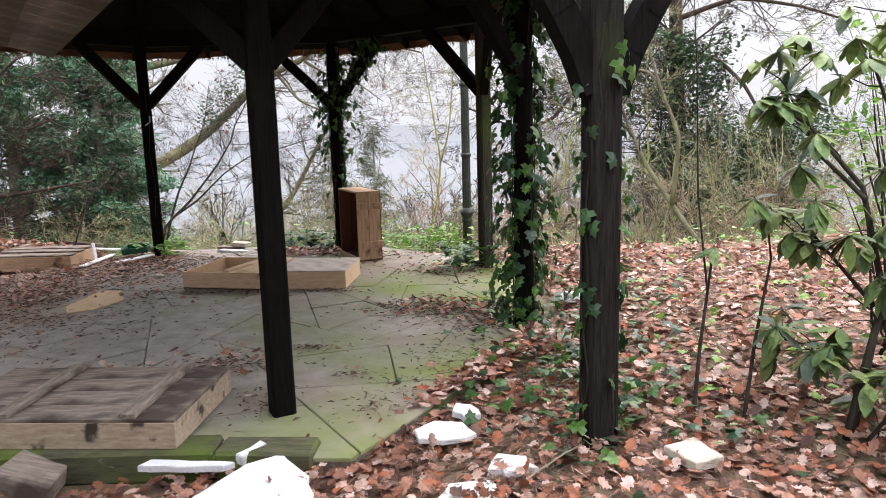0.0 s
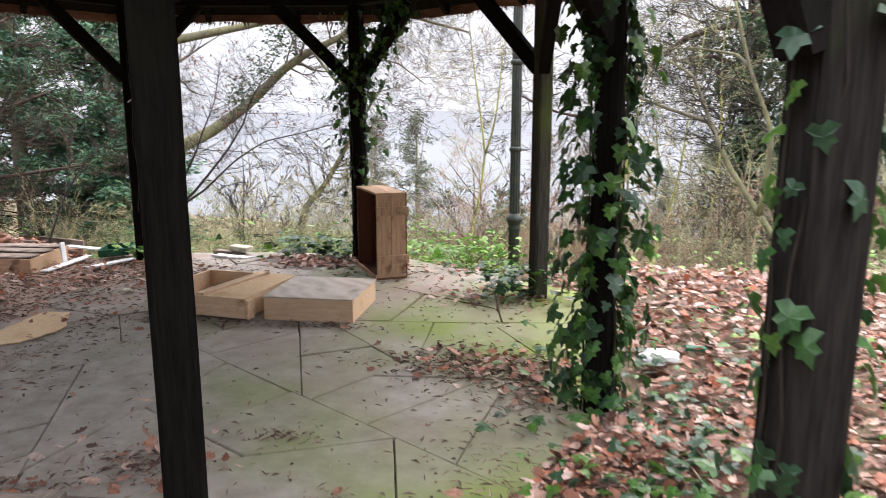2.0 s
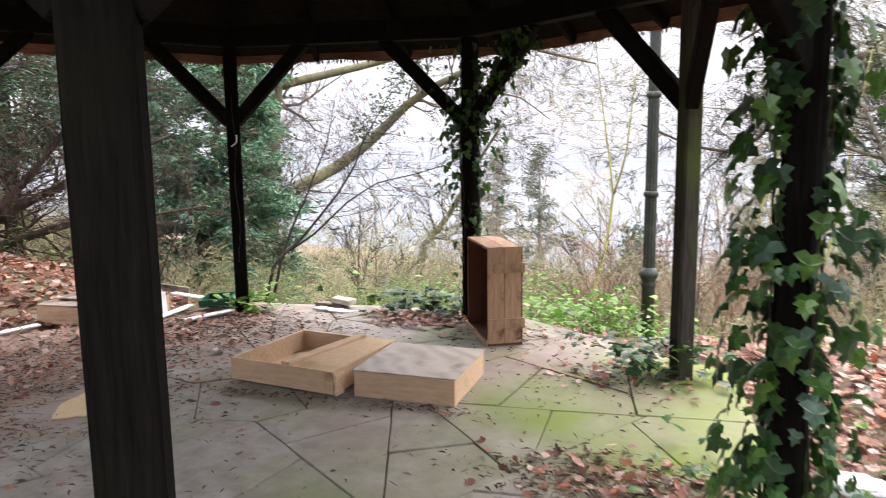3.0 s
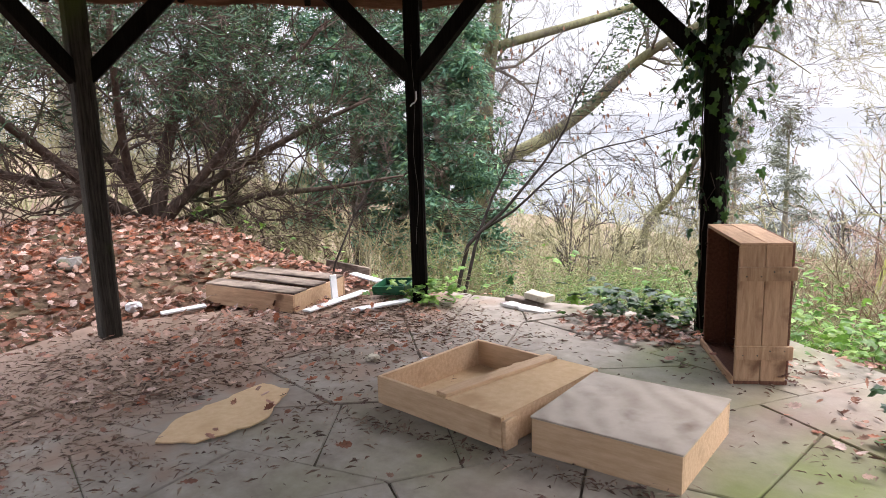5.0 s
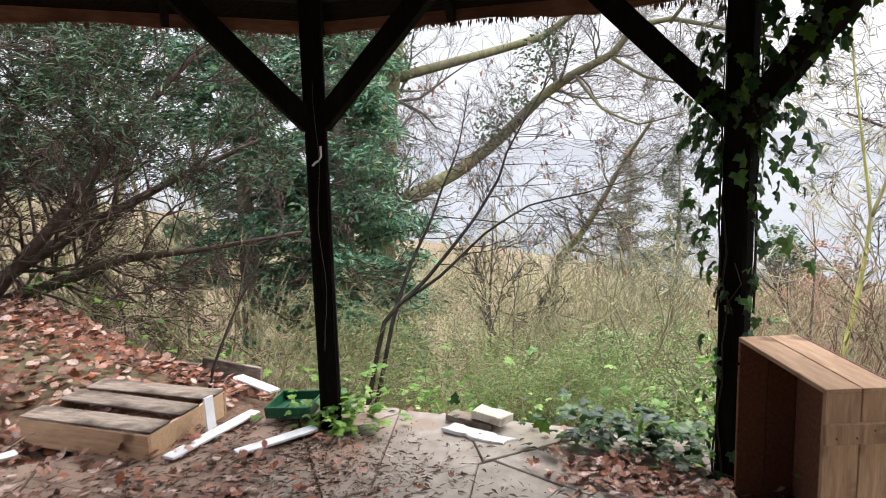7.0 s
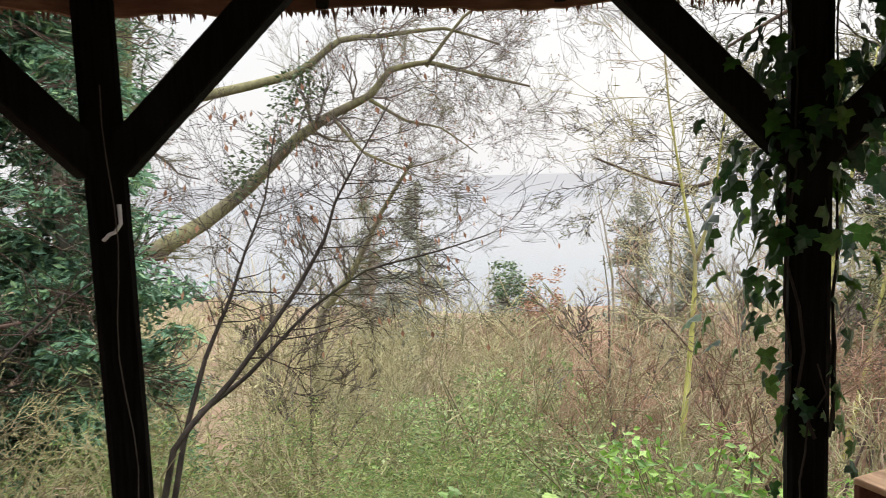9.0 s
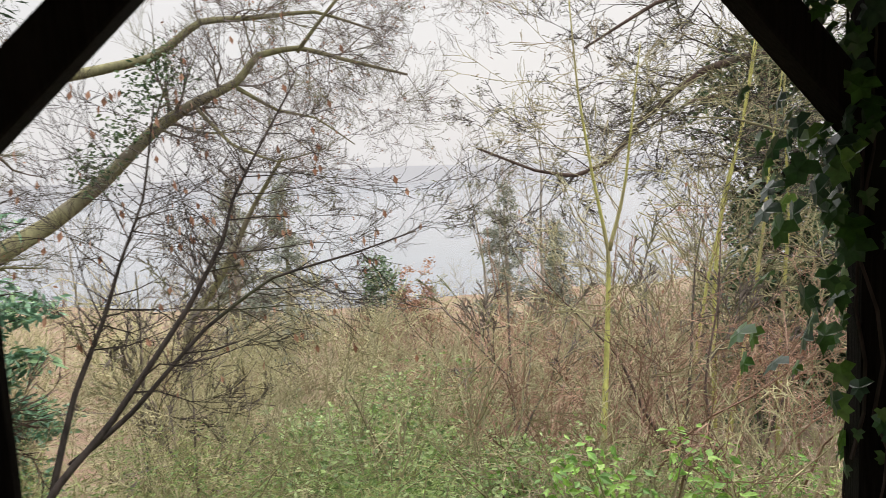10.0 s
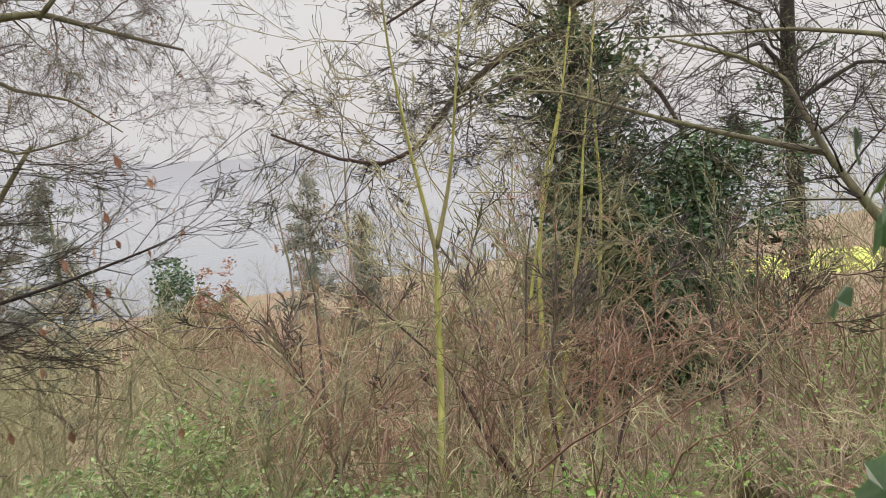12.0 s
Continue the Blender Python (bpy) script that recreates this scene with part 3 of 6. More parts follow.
# ---- paving ----
def split_paving():
    """The octagonal floor cut by long irregular joints into angular slabs."""
    r = random.Random(21)
    outer = []
    for x, y in POSTS:
        d = Vector((x, y, 0)) - CENTRE
        p = CENTRE + d * ((d.length + 0.42) / d.length)
        outer.append((p.x, p.y))
    outer[0], outer[-1] = (-0.34, 4.04), (-3.05, 4.08)
    outer[1] = (0.70, 6.10)
    todo, done = [outer], []

    def area(p):
        return abs(sum(p[i][0] * p[i - 1][1] - p[i - 1][0] * p[i][1] for i in range(len(p)))) / 2

    def cut(poly, c, nrm):
        a, b = [], []
        for i, p in enumerate(poly):
            q = poly[(i + 1) % len(poly)]
            sp = (p[0] - c[0]) * nrm[0] + (p[1] - c[1]) * nrm[1]
            sq = (q[0] - c[0]) * nrm[0] + (q[1] - c[1]) * nrm[1]
            (a if sp >= 0 else b).append(p)
            if sp * sq < 0:
                f = sp / (sp - sq)
                x = (p[0] + (q[0] - p[0]) * f, p[1] + (q[1] - p[1]) * f)
                a.append(x)
                b.append(x)
        return a, b

    while todo:
        p = todo.pop()
        s = area(p)
        if s < 0.55 or (s < 0.85 and r.random() < 0.35):
            done.append(p)
            continue
        cx, cy = sum(q[0] for q in p) / len(p), sum(q[1] for q in p) / len(p)
        cov = np.cov(np.array(p).T)
        main = np.linalg.eigh(cov)[1][:, 1]
        w = math.atan2(main[1], main[0]) + r.uniform(-0.5, 0.5)
        k = math.sqrt(s) * 0.14
        a, b = cut(p, (cx + r.uniform(-k, k), cy + r.uniform(-k, k)), (math.cos(w), math.sin(w)))
        todo += [q for q in (a, b) if len(q) > 2]
    return done, outer


def build_floor():
    slabs, outer = split_paving()
    g = Geo()
    g.prism(outer, -0.16, -0.014)
    floor = solid("floor", "octagonal crazy-paved floor with mossy joints", "floor", g, M_JOINT, False, "structure")
    r = random.Random(5)
    for p in slabs:
        n = len(p)
        cx, cy = sum(q[0] for q in p) / n, sum(q[1] for q in p) / n
        ring = []
        for i in range(n):
            a, b = p[i], p[(i + 1) % n]
            steps = max(1, int(math.hypot(b[0] - a[0], b[1] - a[1]) / 0.16))
            for j in range(steps):
                f = j / steps
                x, y = a[0] + (b[0] - a[0]) * f, a[1] + (b[1] - a[1]) * f
                d = math.hypot(cx - x, cy - y) or 1
                inn = 0.003 + 0.004 * abs(noise.noise(Vector((x * 4, y * 4, 2)))) + (0.006 if j == 0 else 0)
                ring.append((x + (cx - x) / d * inn, y + (cy - y) / d * inn))
        g = Geo()
        g.prism(ring, -0.03, 0.0, r.uniform(-0.004, 0.004), 0.005)
        part("paving_slab", g, M_SLAB, floor)


build_floor()

# Unseen wall, added behind the camera to block the low southern sky.
g = Geo()
g.block(pose(-2.6, -0.65, 1.9), 9.4, 0.2, 4.2)
solid("wall_south", "unseen plain dark wall added behind the path to block the sky", "wall", g, M_BEAM, False, "structure")


# ---- boxes and crates ----
def frame_pose(x, y, z, deg, tilt=0, lean=0):
    return pose(x, y, z, tilt, lean, deg)


def build_tall_crate():
    """Shallow pine box standing on its side, open towards the west."""
    a, b = Vector((-1.175, 8.845, 0)), Vector((-1.507, 9.462, 0))
    deep = (b - a).normalized()
    ang = math.degrees(math.atan2(deep.y, deep.x))
    L, W, H, T = 0.70, 0.273, 0.79, 0.02
    c = thing("wooden_crate", "knotty pine crate standing on its side, open front, darker red-brown inside", "crate", pose(a.x, a.y, 0.0, 0, 0, ang))
    # local x: along the depth, local y: from open face (0) to the back (-W)
    for k, z in enumerate((T / 2, H - T / 2)):
        for i in range(2):
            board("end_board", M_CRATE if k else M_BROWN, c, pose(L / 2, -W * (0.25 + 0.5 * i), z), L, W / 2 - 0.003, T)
    for k, x in enumerate((T / 2, L - T / 2)):
        for i in range(2):
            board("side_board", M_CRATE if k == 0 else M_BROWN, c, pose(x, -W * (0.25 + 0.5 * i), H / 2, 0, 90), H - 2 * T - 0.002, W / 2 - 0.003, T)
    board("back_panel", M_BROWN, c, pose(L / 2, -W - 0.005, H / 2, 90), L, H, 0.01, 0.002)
    for z in (0.185, 0.625):
        batten = board("batten", M_CRATE, c, pose(-0.011, -W / 2 - 0.01, z, 0, 90), 0.075, W + 0.03, 0.022)
        for y in (-0.105, -0.03, 0.035, 0.11):
            g = Geo()
            g.tube([Vector((0, 0, -0.009)), Vector((0, 0, -0.0125))], [0.0045, 0.004], 8)
            part("nail_head", g, M_LAMP, batten, "rusty nail head", m=pose(0.012 if y > 0 else -0.014, y, 0))
    board("rim_board", M_CRATE, c, pose(L / 2, 0.008, 0.02, 90), L, 0.05, 0.014)
    for z in (0.07, H - 0.12):
        g = Geo()
        g.tube([Vector((0, 0, 0)), Vector((0.0, 0.012, 0))], [0.006, 0.006], 8)
        part("nail", g, M_BEAM, c, m=pose(L - 0.02, 0.0, z))


def build_open_box():
    """Low box with its lid half torn away: a panel, a batten and a ragged edge remain."""
    x0, y0, L, W, H, T = -2.667, 7.588, 0.83, 0.81, 0.162, 0.022
    c = thing("open_box", "pale wooden box, its hardboard lid torn open", "box", pose(x0, y0, 0, 0, 0, -8.6))
    board("front_board", M_BOX, c, pose(L / 2, T / 2, H / 2 + 0.012), L, T, H - 0.012)
    board("back_board", M_BOX, c, pose(L / 2, W - T / 2, H / 2 + 0.012), L, T, H - 0.012)
    board("side_board", M_BOX, c, pose(T / 2, W / 2, H / 2 + 0.012), T, W - 2 * T - 0.002, H - 0.012)
    board("side_board", M_BOX, c, pose(L - T / 2, W / 2, H / 2 + 0.012), T, W - 2 * T - 0.002, H - 0.012)
    board("bottom_panel", M_CARD, c, pose(L / 2, W / 2, 0.015), L - 2 * T - 0.004, W - 2 * T - 0.004, 0.012, 0.002)
    g = Geo()
    r = random.Random(3)
    poly = [(L, 0.0), (L, W), (0.50, W)]
    n = 22
    for i in range(n + 1):
        f = i / n
        poly.append((0.50 - 0.16 * f + r.uniform(-0.022, 0.022), W * (1 - f)))
    g.prism(poly, H + 0.001, H + 0.007)
    part("torn_lid", g, M_CARD, c, "ragged torn tan hardboard lid")
    board("batten", M_BOX, c, pose(0.50, W * 0.5, H + 0.017, 0, 0, 83), W * 0.98, 0.075, 0.02)
    board("corner_strip", M_BOX, c, pose(L + 0.012, 0.05, H / 2), 0.02, 0.09, H - 0.02)


def build_ply_box():
    x0, y0, L, W, H = -1.731, 7.535, 0.67, 0.665, 0.165
    c = thing("plywood_box", "low closed box with a wavy-grained plywood top", "box", pose(x0, y0, 0, 0, 0, -1.6))
    T = 0.02
    board("front_board", M_BOX, c, pose(L / 2, T / 2, H / 2), L, T, H)
    board("back_board", M_BOX, c, pose(L / 2, W - T / 2, H / 2), L, T, H)
    board("side_board", M_BOX, c, pose(T / 2, W / 2, H / 2), T, W - 2 * T - 0.002, H)
    board("side_board", M_BOX, c, pose(L - T / 2, W / 2, H / 2), T, W - 2 * T - 0.002, H)
    board("top_panel", M_PLY, c, pose(L / 2, W / 2, H + 0.006), L + 0.01, W + 0.01, 0.01, 0.003, "plywood with bold pale wavy grain")


def build_lid():
    """Shallow battened lid at the step, grey with dirt."""
    c = thing("battened_lid", "dirty shallow wooden lid with two battens, lying on the sill", "box lid", pose(-2.42, 4.05, 0.036, 0, 0, 0.5))
    L, W, H, T = 1.25, 0.74, 0.13, 0.022
    board("front_board", M_LIDSIDE, c, pose(L / 2, T / 2, H / 2), L, T, H)
    board("back_board", M_LIDSIDE, c, pose(L / 2, W - T / 2, H / 2), L, T, H)
    board("side_board", M_LIDSIDE, c, pose(L - T / 2, W / 2, H / 2), T, W - 2 * T - 0.002, H)
    board("side_board", M_LIDSIDE, c, pose(T / 2, W / 2, H / 2), T, W - 2 * T - 0.002, H)
    for i in range(4):
        board("top_board", M_LID, c, pose(L / 2, W * (i + 0.5) / 4, H + 0.009), L + 0.004, W / 4 - 0.003, 0.018)
    for x in (0.40, 1.02):
        board("batten", M_LID, c, pose(x, W / 2, H + 0.029, 0, 0, 91), W * 0.98, 0.085, 0.022, 0.004)


def build_long_box():
    """Long shallow box at the edge of the leaf bank, its slatted lid full of leaves."""
    a, d = Vector((-4.44, 8.66, 0)), Vector((-5.33, 8.51, 0))
    ang = math.degrees(math.atan2((a - d).y, (a - d).x))
    L, W, H, T = 0.90, 0.74, 0.16, 0.02
    c = thing("slatted_box", "weathered slatted box lying among fallen leaves", "box", pose(d.x, d.y, 0.01, 0, 1.5, ang))
    board("front_board", M_CRATE, c, pose(L / 2, T / 2, H / 2), L, T, H)
    board("back_board", M_CRATE, c, pose(L / 2, W - T / 2, H / 2), L, T, H)
    board("side_board", M_BOX, c, pose(L - T / 2, W / 2, H / 2), T, W - 2 * T - 0.002, H)
    board("side_board", M_CRATE, c, pose(T / 2, W / 2, H / 2), T, W - 2 * T - 0.002, H)
    board("bottom_panel", M_BROWN, c, pose(L / 2, W / 2, 0.012), L - 0.05, W - 0.05, 0.012, 0.002)
    for y, a in ((0.10, 1), (0.38, -1), (0.62, 2)):
        board("slat", M_LID, c, pose(L / 2, y, H + 0.010, 0, 0, a), L, 0.18, 0.014)


build_tall_crate()
build_open_box()
build_ply_box()
build_lid()
build_long_box()


# ---- litter and rubbish ----
def ragged(poly, r, k=0.012, step=0.05):
    out = []
    for i, p in enumerate(poly):
        q = poly[(i + 1) % len(poly)]
        n = max(1, int(math.hypot(q[0] - p[0], q[1] - p[1]) / step))
        for j in range(n):
            f = j / n
            out.append((p[0] + (q[0] - p[0]) * f + r.uniform(-k, k), p[1] + (q[1] - p[1]) * f + r.uniform(-k, k)))
    return out


def slab_of(name, label, category, poly, z, thick, material, tilt=(0, 0), k=0.008, step=0.06, group=""):
    """A flat broken piece lying at z, tilted a little."""
    cx, cy = sum(p[0] for p in poly) / len(poly), sum(p[1] for p in poly) / len(poly)
    g = Geo()
    g.prism(ragged([(p[0] - cx, p[1] - cy) for p in poly], random.Random(int(abs(cx * 100 + cy * 37))), k, step), 0, thick, 0, min(0.006, thick * 0.3))
    return solid(name, label, category, g, material, False, "", group, pose(cx, cy, z, tilt[0], tilt[1]))


def lump(name, label, category, x, y, z, sx, sy, sz, material, seed=0, turn=0):
    """A broken chunk: a squashed, dented ball."""
    bm = bmesh.new()
    bmesh.ops.create_icosphere(bm, subdivisions=3, radius=0.5)
    for v in bm.verts:
        n = v.co.normalized()
        w = 1 + 0.35 * noise.noise(n * 1.7 + Vector((seed, 0, 0))) + 0.12 * noise.noise(n * 5 + Vector((seed, 3, 0)))
        v.co = Vector((n.x * sx * 0.5 * w, n.y * sy * 0.5 * w, max(-sz * 0.4, min(sz * 0.45, n.z * sz * 0.6 * w))))
    me = bpy.data.meshes.new(name)
    bm.to_mesh(me)
    bm.free()
    me.materials.append(material)
    ob = new(name, me)
    ob.matrix_basis = pose(x, y, z + sz * 0.38, 0, 0, turn)
    return tagged(ob, label, category)


def build_rubbish():
    slab_of("hardboard_sheet", "torn tan hardboard sheet lying on the paving", "board", [(-3.28, 6.68), (-3.10, 6.78), (-3.03, 7.10), (-3.24, 7.50), (-3.44, 7.46), (-3.44, 6.90)], 0.006, 0.008, M_CARD, k=0.014)
    slab_of("polystyrene_sheet", "white polystyrene sheet lying on the leaves", "polystyrene", [(-0.98, 3.60), (-0.40, 3.60), (-0.50, 3.86), (-0.67, 4.06), (-0.80, 3.95)], -0.02, 0.035, M_FOAM, (2, 1))
    slab_of("polystyrene_sheet", "white polystyrene sheet half under leaves", "polystyrene", [(-0.02, 3.40), (0.42, 3.40), (0.34, 3.78), (0.27, 3.83), (0.12, 3.78)], -0.02, 0.035, M_FOAM, (1, 2))
    slab_of("polystyrene_strip", "narrow white polystyrene strip on the leaves", "polystyrene", [(-1.28, 3.90), (-0.90, 3.92), (-0.86, 3.97), (-1.24, 3.96)], 0.0, 0.03, M_FOAM, (0, 2))
    slab_of("polystyrene_strip", "short white polystyrene offcut leaning on the leaves", "polystyrene", [(-0.88, 4.02), (-0.84, 4.0), (-0.76, 4.13), (-0.80, 4.15)], -0.01, 0.05, M_FOAM, (10, 4))
    slab_of("polystyrene_chunk", "broken white polystyrene chunk by the paving", "polystyrene", [(-0.07, 4.33), (-0.05, 4.24), (0.10, 4.20), (0.24, 4.25), (0.17, 4.38), (0.02, 4.42)], -0.005, 0.028, M_FOAM, (3, -4), 0.016, 0.05)
    slab_of("polystyrene_chunk", "small broken white polystyrene chunk", "polystyrene", [(0.10, 4.52), (0.16, 4.46), (0.24, 4.50), (0.20, 4.60), (0.12, 4.60)], 0.0, 0.035, M_FOAM, (6, 5), 0.014, 0.04)
    slab_of("polystyrene_chunk", "crumbled white polystyrene piece on leaves", "polystyrene", [(0.29, 3.92), (0.36, 3.86), (0.49, 3.89), (0.46, 4.0), (0.34, 4.02)], 0.0, 0.035, M_FOAM, (4, -5), 0.018, 0.04)
    lump("polystyrene_chunk", "crushed white polystyrene by the ivy post", "polystyrene", 0.99, 7.0, -0.01, 0.24, 0.18, 0.08, M_FOAM, 4, 10)
    slab_of("plaster_block", "pale pitted plaster block lying in leaves", "block", [(1.06, 4.06), (1.16, 3.91), (1.29, 3.96), (1.22, 4.13)], 0.02, 0.045, M_PLASTER, (3, -2), 0.005)
    lump("stone", "grey angular stone beside the sill", "stone", -1.50, 4.08, -0.05, 0.17, 0.14, 0.09, M_STONE, 5, 20)
    slab_of("timber_offcut", "grey weathered timber offcut in the leaves", "timber", [(-1.86, 3.74), (-1.58, 3.70), (-1.62, 3.90), (-1.86, 3.96)], -0.03, 0.09, M_LID, (0, 12), 0.004)
    # white trim lengths by the leaf bank
    strip = [((-4.33, 8.69), (-4.33, 9.40), 0.045), ((-4.02, 8.89), (-3.81, 9.33), 0.05), ((-5.30, 8.06), (-5.17, 8.38), 0.05), ((-4.95, 9.92), (-4.46, 9.75), 0.05)]
    for (ax, ay), (bx, by), z in strip:
        g = Geo()
        z0 = max(ground_z(ax, ay), 0.0)
        z1 = max(ground_z(bx, by), 0.0)
        stick(g, (ax, ay, z0 + 0.03), (bx, by, z1 + 0.04), 0.085, 0.016, 0.003)
        solid("plastic_trim", "length of white plastic trim lying on leaves", "trim board", g, M_PVC, group="white trim lengths")
    g = Geo()
    g.block(pose(0, 0, 0), 0.08, 0.012, 0.20, 0.002)
    solid("plastic_offcut", "white plastic offcut leaning on the slatted box", "plastic sheet", g, M_PVC, m=pose(-4.395, 9.08, 0.135, -6, 4, 98))
    # green tray
    tray = thing("green_tray", "green plastic tray lying beside the post", "tray", pose(-4.08, 9.50, 0.06, 5, -4, 12))
    g = Geo()
    g.block(Matrix(), 0.30, 0.26, 0.012, 0.003)
    part("base", g, M_GREEN, tray)
    for x, y, sx, sy in ((0, 0.125, 0.30, 0.012), (0, -0.125, 0.30, 0.012), (0.145, 0, 0.012, 0.236), (-0.145, 0, 0.012, 0.236)):
        g = Geo()
        g.block(Matrix(), sx, sy, 0.06, 0.003)
        part("rim", g, M_GREEN, tray, m=pose(x, y, 0.037))
    g = Geo()
    ring = []
    for i in range(17):
        w = 2 * math.pi * i / 16
        ring.append(Vector((0.08 * math.cos(w), 0.08 * math.sin(w), 0.012)))
    g.tube(ring, [0.010] * 17, 6, False)
    part("moulded_ring", g, M_GREEN, tray)
    lump("paper_cup", "crumpled white cup at the foot of a post", "cup", -5.59, 8.01, 0.02, 0.14, 0.10, 0.09, M_PVC, 8, 30)
    slab_of("polystyrene_sheet", "broken white polystyrene sheet at the paving's far edge", "polystyrene", [(-3.12, 9.64), (-2.72, 9.60), (-2.68, 9.70), (-3.08, 9.74)], 0.0, 0.022, M_FOAM, (0, 2), 0.014, 0.05)
    slab_of("timber_offcut", "brown board end lying behind the white sheet", "timber", [(-3.18, 9.80), (-2.86, 9.76), (-2.84, 9.86), (-3.16, 9.90)], 0.0, 0.04, M_LID, (0, 3), 0.006)
    slab_of("brick", "pale broken brick on the board end", "brick", [(-3.00, 9.80), (-2.80, 9.77), (-2.77, 9.88), (-2.98, 9.91)], 0.045, 0.05, M_PLASTER, (4, 4), 0.008)
    lump("stone", "grey stone half buried in the leaf bank", "stone", -6.5, 8.0, 0.27, 0.26, 0.2, 0.14, M_STONE, 10, 0)
    lump("stone", "small pale stone on the paving", "stone", -3.16, 8.12, 0.0, 0.09, 0.07, 0.05, M_PLASTER, 11, 40)
    lump("paper_scrap", "white scrap of paper behind the open box", "paper", -2.82, 8.25, 0.0, 0.12, 0.07, 0.05, M_PVC, 12, 10)
    slab_of("green_scrap", "scrap of green plastic on the leaves", "plastic", [(1.48, 8.20), (1.64, 8.22), (1.63, 8.28), (1.48, 8.27)], 0.0, 0.02, M_GREEN, (3, 2), 0.004)
    slab_of("green_scrap", "scrap of green plastic on the leaves", "plastic", [(1.19, 7.20), (1.33, 7.21), (1.33, 7.26), (1.20, 7.27)], 0.0, 0.02, M_GREEN, (3, 2), 0.004)
    # retaining boards behind the leaf bank
    for ax, ay, bx, by in ((-5.85, 9.75, -5.35, 9.95), (-5.33, 9.95, -4.85, 10.05)):
        g = Geo()
        stick(g, (ax, ay, 0.0), (bx, by, -0.06), 0.03, 0.26, 0.004)
        solid("edging_board", "weathered edging board at the bank's edge", "board", g, M_LID)


build_rubbish()


# ---- lamp post ----
def build_lamp():
    c = thing("street_lamp", "fluted grey-green cast-iron lamp post on the slope", "lamp post", pose(0.0, 10.55, 0))
    g = Geo()
    base = ground_z(0, 10.55) - 0.05
    prof = [(base, 0.095), (base + 0.1, 0.095), (base + 0.12, 0.075), (base + 0.3, 0.066), (0.20, 0.062), (0.215, 0.072), (0.24, 0.075), (0.26, 0.062), (0.29, 0.075), (0.32, 0.092), (0.35, 0.092), (0.37, 0.07), (0.40, 0.056)]
    g.tube([Vector((0, 0, z)) for z, _ in prof], [w for _, w in prof], 20)
    part("pedestal", g, M_LAMP, c, smooth=True)
    g = Geo()
    rows = 12
    for i in range(rows):
        z = 0.38 + 3.6 * i / (rows - 1)
        for j in range(36):
            w = 2 * math.pi * j / 36
            rad = (0.054 - 0.012 * i / rows) * (1 + 0.07 * math.cos(12 * w))
            g.v.append(Vector((rad * math.cos(w), rad * math.sin(w), z)))
    for i in range(rows - 1):
        for j in range(36):
            q = i * 36
            g.f.append((q + j, q + (j + 1) % 36, q + 36 + (j + 1) % 36, q + 36 + j))
    part("fluted_shaft", g, M_LAMP, c)
    for z in (1.10, 2.02, 2.95):
        g = Geo()
        prof = [(z - 0.03, 0.055), (z - 0.02, 0.068), (z, 0.072), (z + 0.02, 0.068), (z + 0.03, 0.055)]
        g.tube([Vector((0, 0, a)) for a, _ in prof], [w for _, w in prof], 20)
        part("ring", g, M_LAMP, c, smooth=True)


build_lamp()


# ---- plants ----
def wander(r, p, d, length, steps, bend, lift):
    """A crooked line of points."""
    pts, d = [p.copy()], d.normalized()
    for _ in range(steps):
        d = (d + Vector((r.gauss(0, bend), r.gauss(0, bend), r.gauss(0, bend) + lift))).normalized()
        p = p + d * (length / steps)
        pts.append(p.copy())
    return pts


def limb(g, r, p, d, length, radius, level, kids, bend=0.16, lift=0.03, tips=None, spread=0.9, shrink=0.62, tip_r=0.0015, fine=True):
    """A branch and, level by level, the branches that leave it."""
    steps = max(3, min(7, int(length / 0.25))) if level > 0 else (2 if fine else 1)
    pts = wander(r, p, d, length, steps, bend, lift)
    rad = [max(tip_r, radius * (1 - 0.85 * i / steps)) for i in range(steps + 1)]
    g.tube(pts, rad, 6 if radius > 0.03 else (4 if radius > 0.008 else 3), False)
    if level <= 0:
        if tips is not None:
            tips.append((pts[-1], (pts[-1] - pts[-2]).normalized()))
        return
    for _ in range(kids):
        f = r.uniform(0.22, 0.98)
        i = min(steps - 1, int(f * steps))
        q = pts[i].lerp(pts[i + 1], f * steps - i)
        axis = (pts[i + 1] - pts[i]).normalized()
        out = Vector((r.gauss(0, 1), r.gauss(0, 1), r.gauss(0, 0.7)))
        out = (out - axis * out.dot(axis)).normalized()
        nd = (axis + out * spread * r.uniform(0.6, 1.2)).normalized()
        limb(g, r, q, nd, length * shrink * r.uniform(0.6, 1.1) * (1.15 - 0.5 * f), max(tip_r, rad[i] * 0.55), level - 1, kids, bend, lift, tips, spread, shrink, tip_r, fine)


OAK = [(0, 0), (0.12, 0.10), (0.22, 0.07), (0.34, 0.27), (0.46, 0.18), (0.60, 0.36), (0.72, 0.22), (0.86, 0.23), (1.0, 0.0), (0.86, -0.23), (0.72, -0.22), (0.60, -0.36), (0.46, -0.18), (0.34, -0.27), (0.22, -0.07), (0.12, -0.10)]
PLAIN = [(0, 0), (0.25, 0.2), (0.55, 0.26), (0.82, 0.14), (1.0, 0.0), (0.82, -0.14), (0.55, -0.26), (0.25, -0.2)]
IVY = [(0.08, 0.0), (-0.05, 0.22), (0.16, 0.50), (0.36, 0.26), (0.62, 0.36), (0.68, 0.17), (1.0, 0.0), (0.68, -0.17), (0.62, -0.36), (0.36, -0.26), (0.16, -0.50), (-0.05, -0.22)]


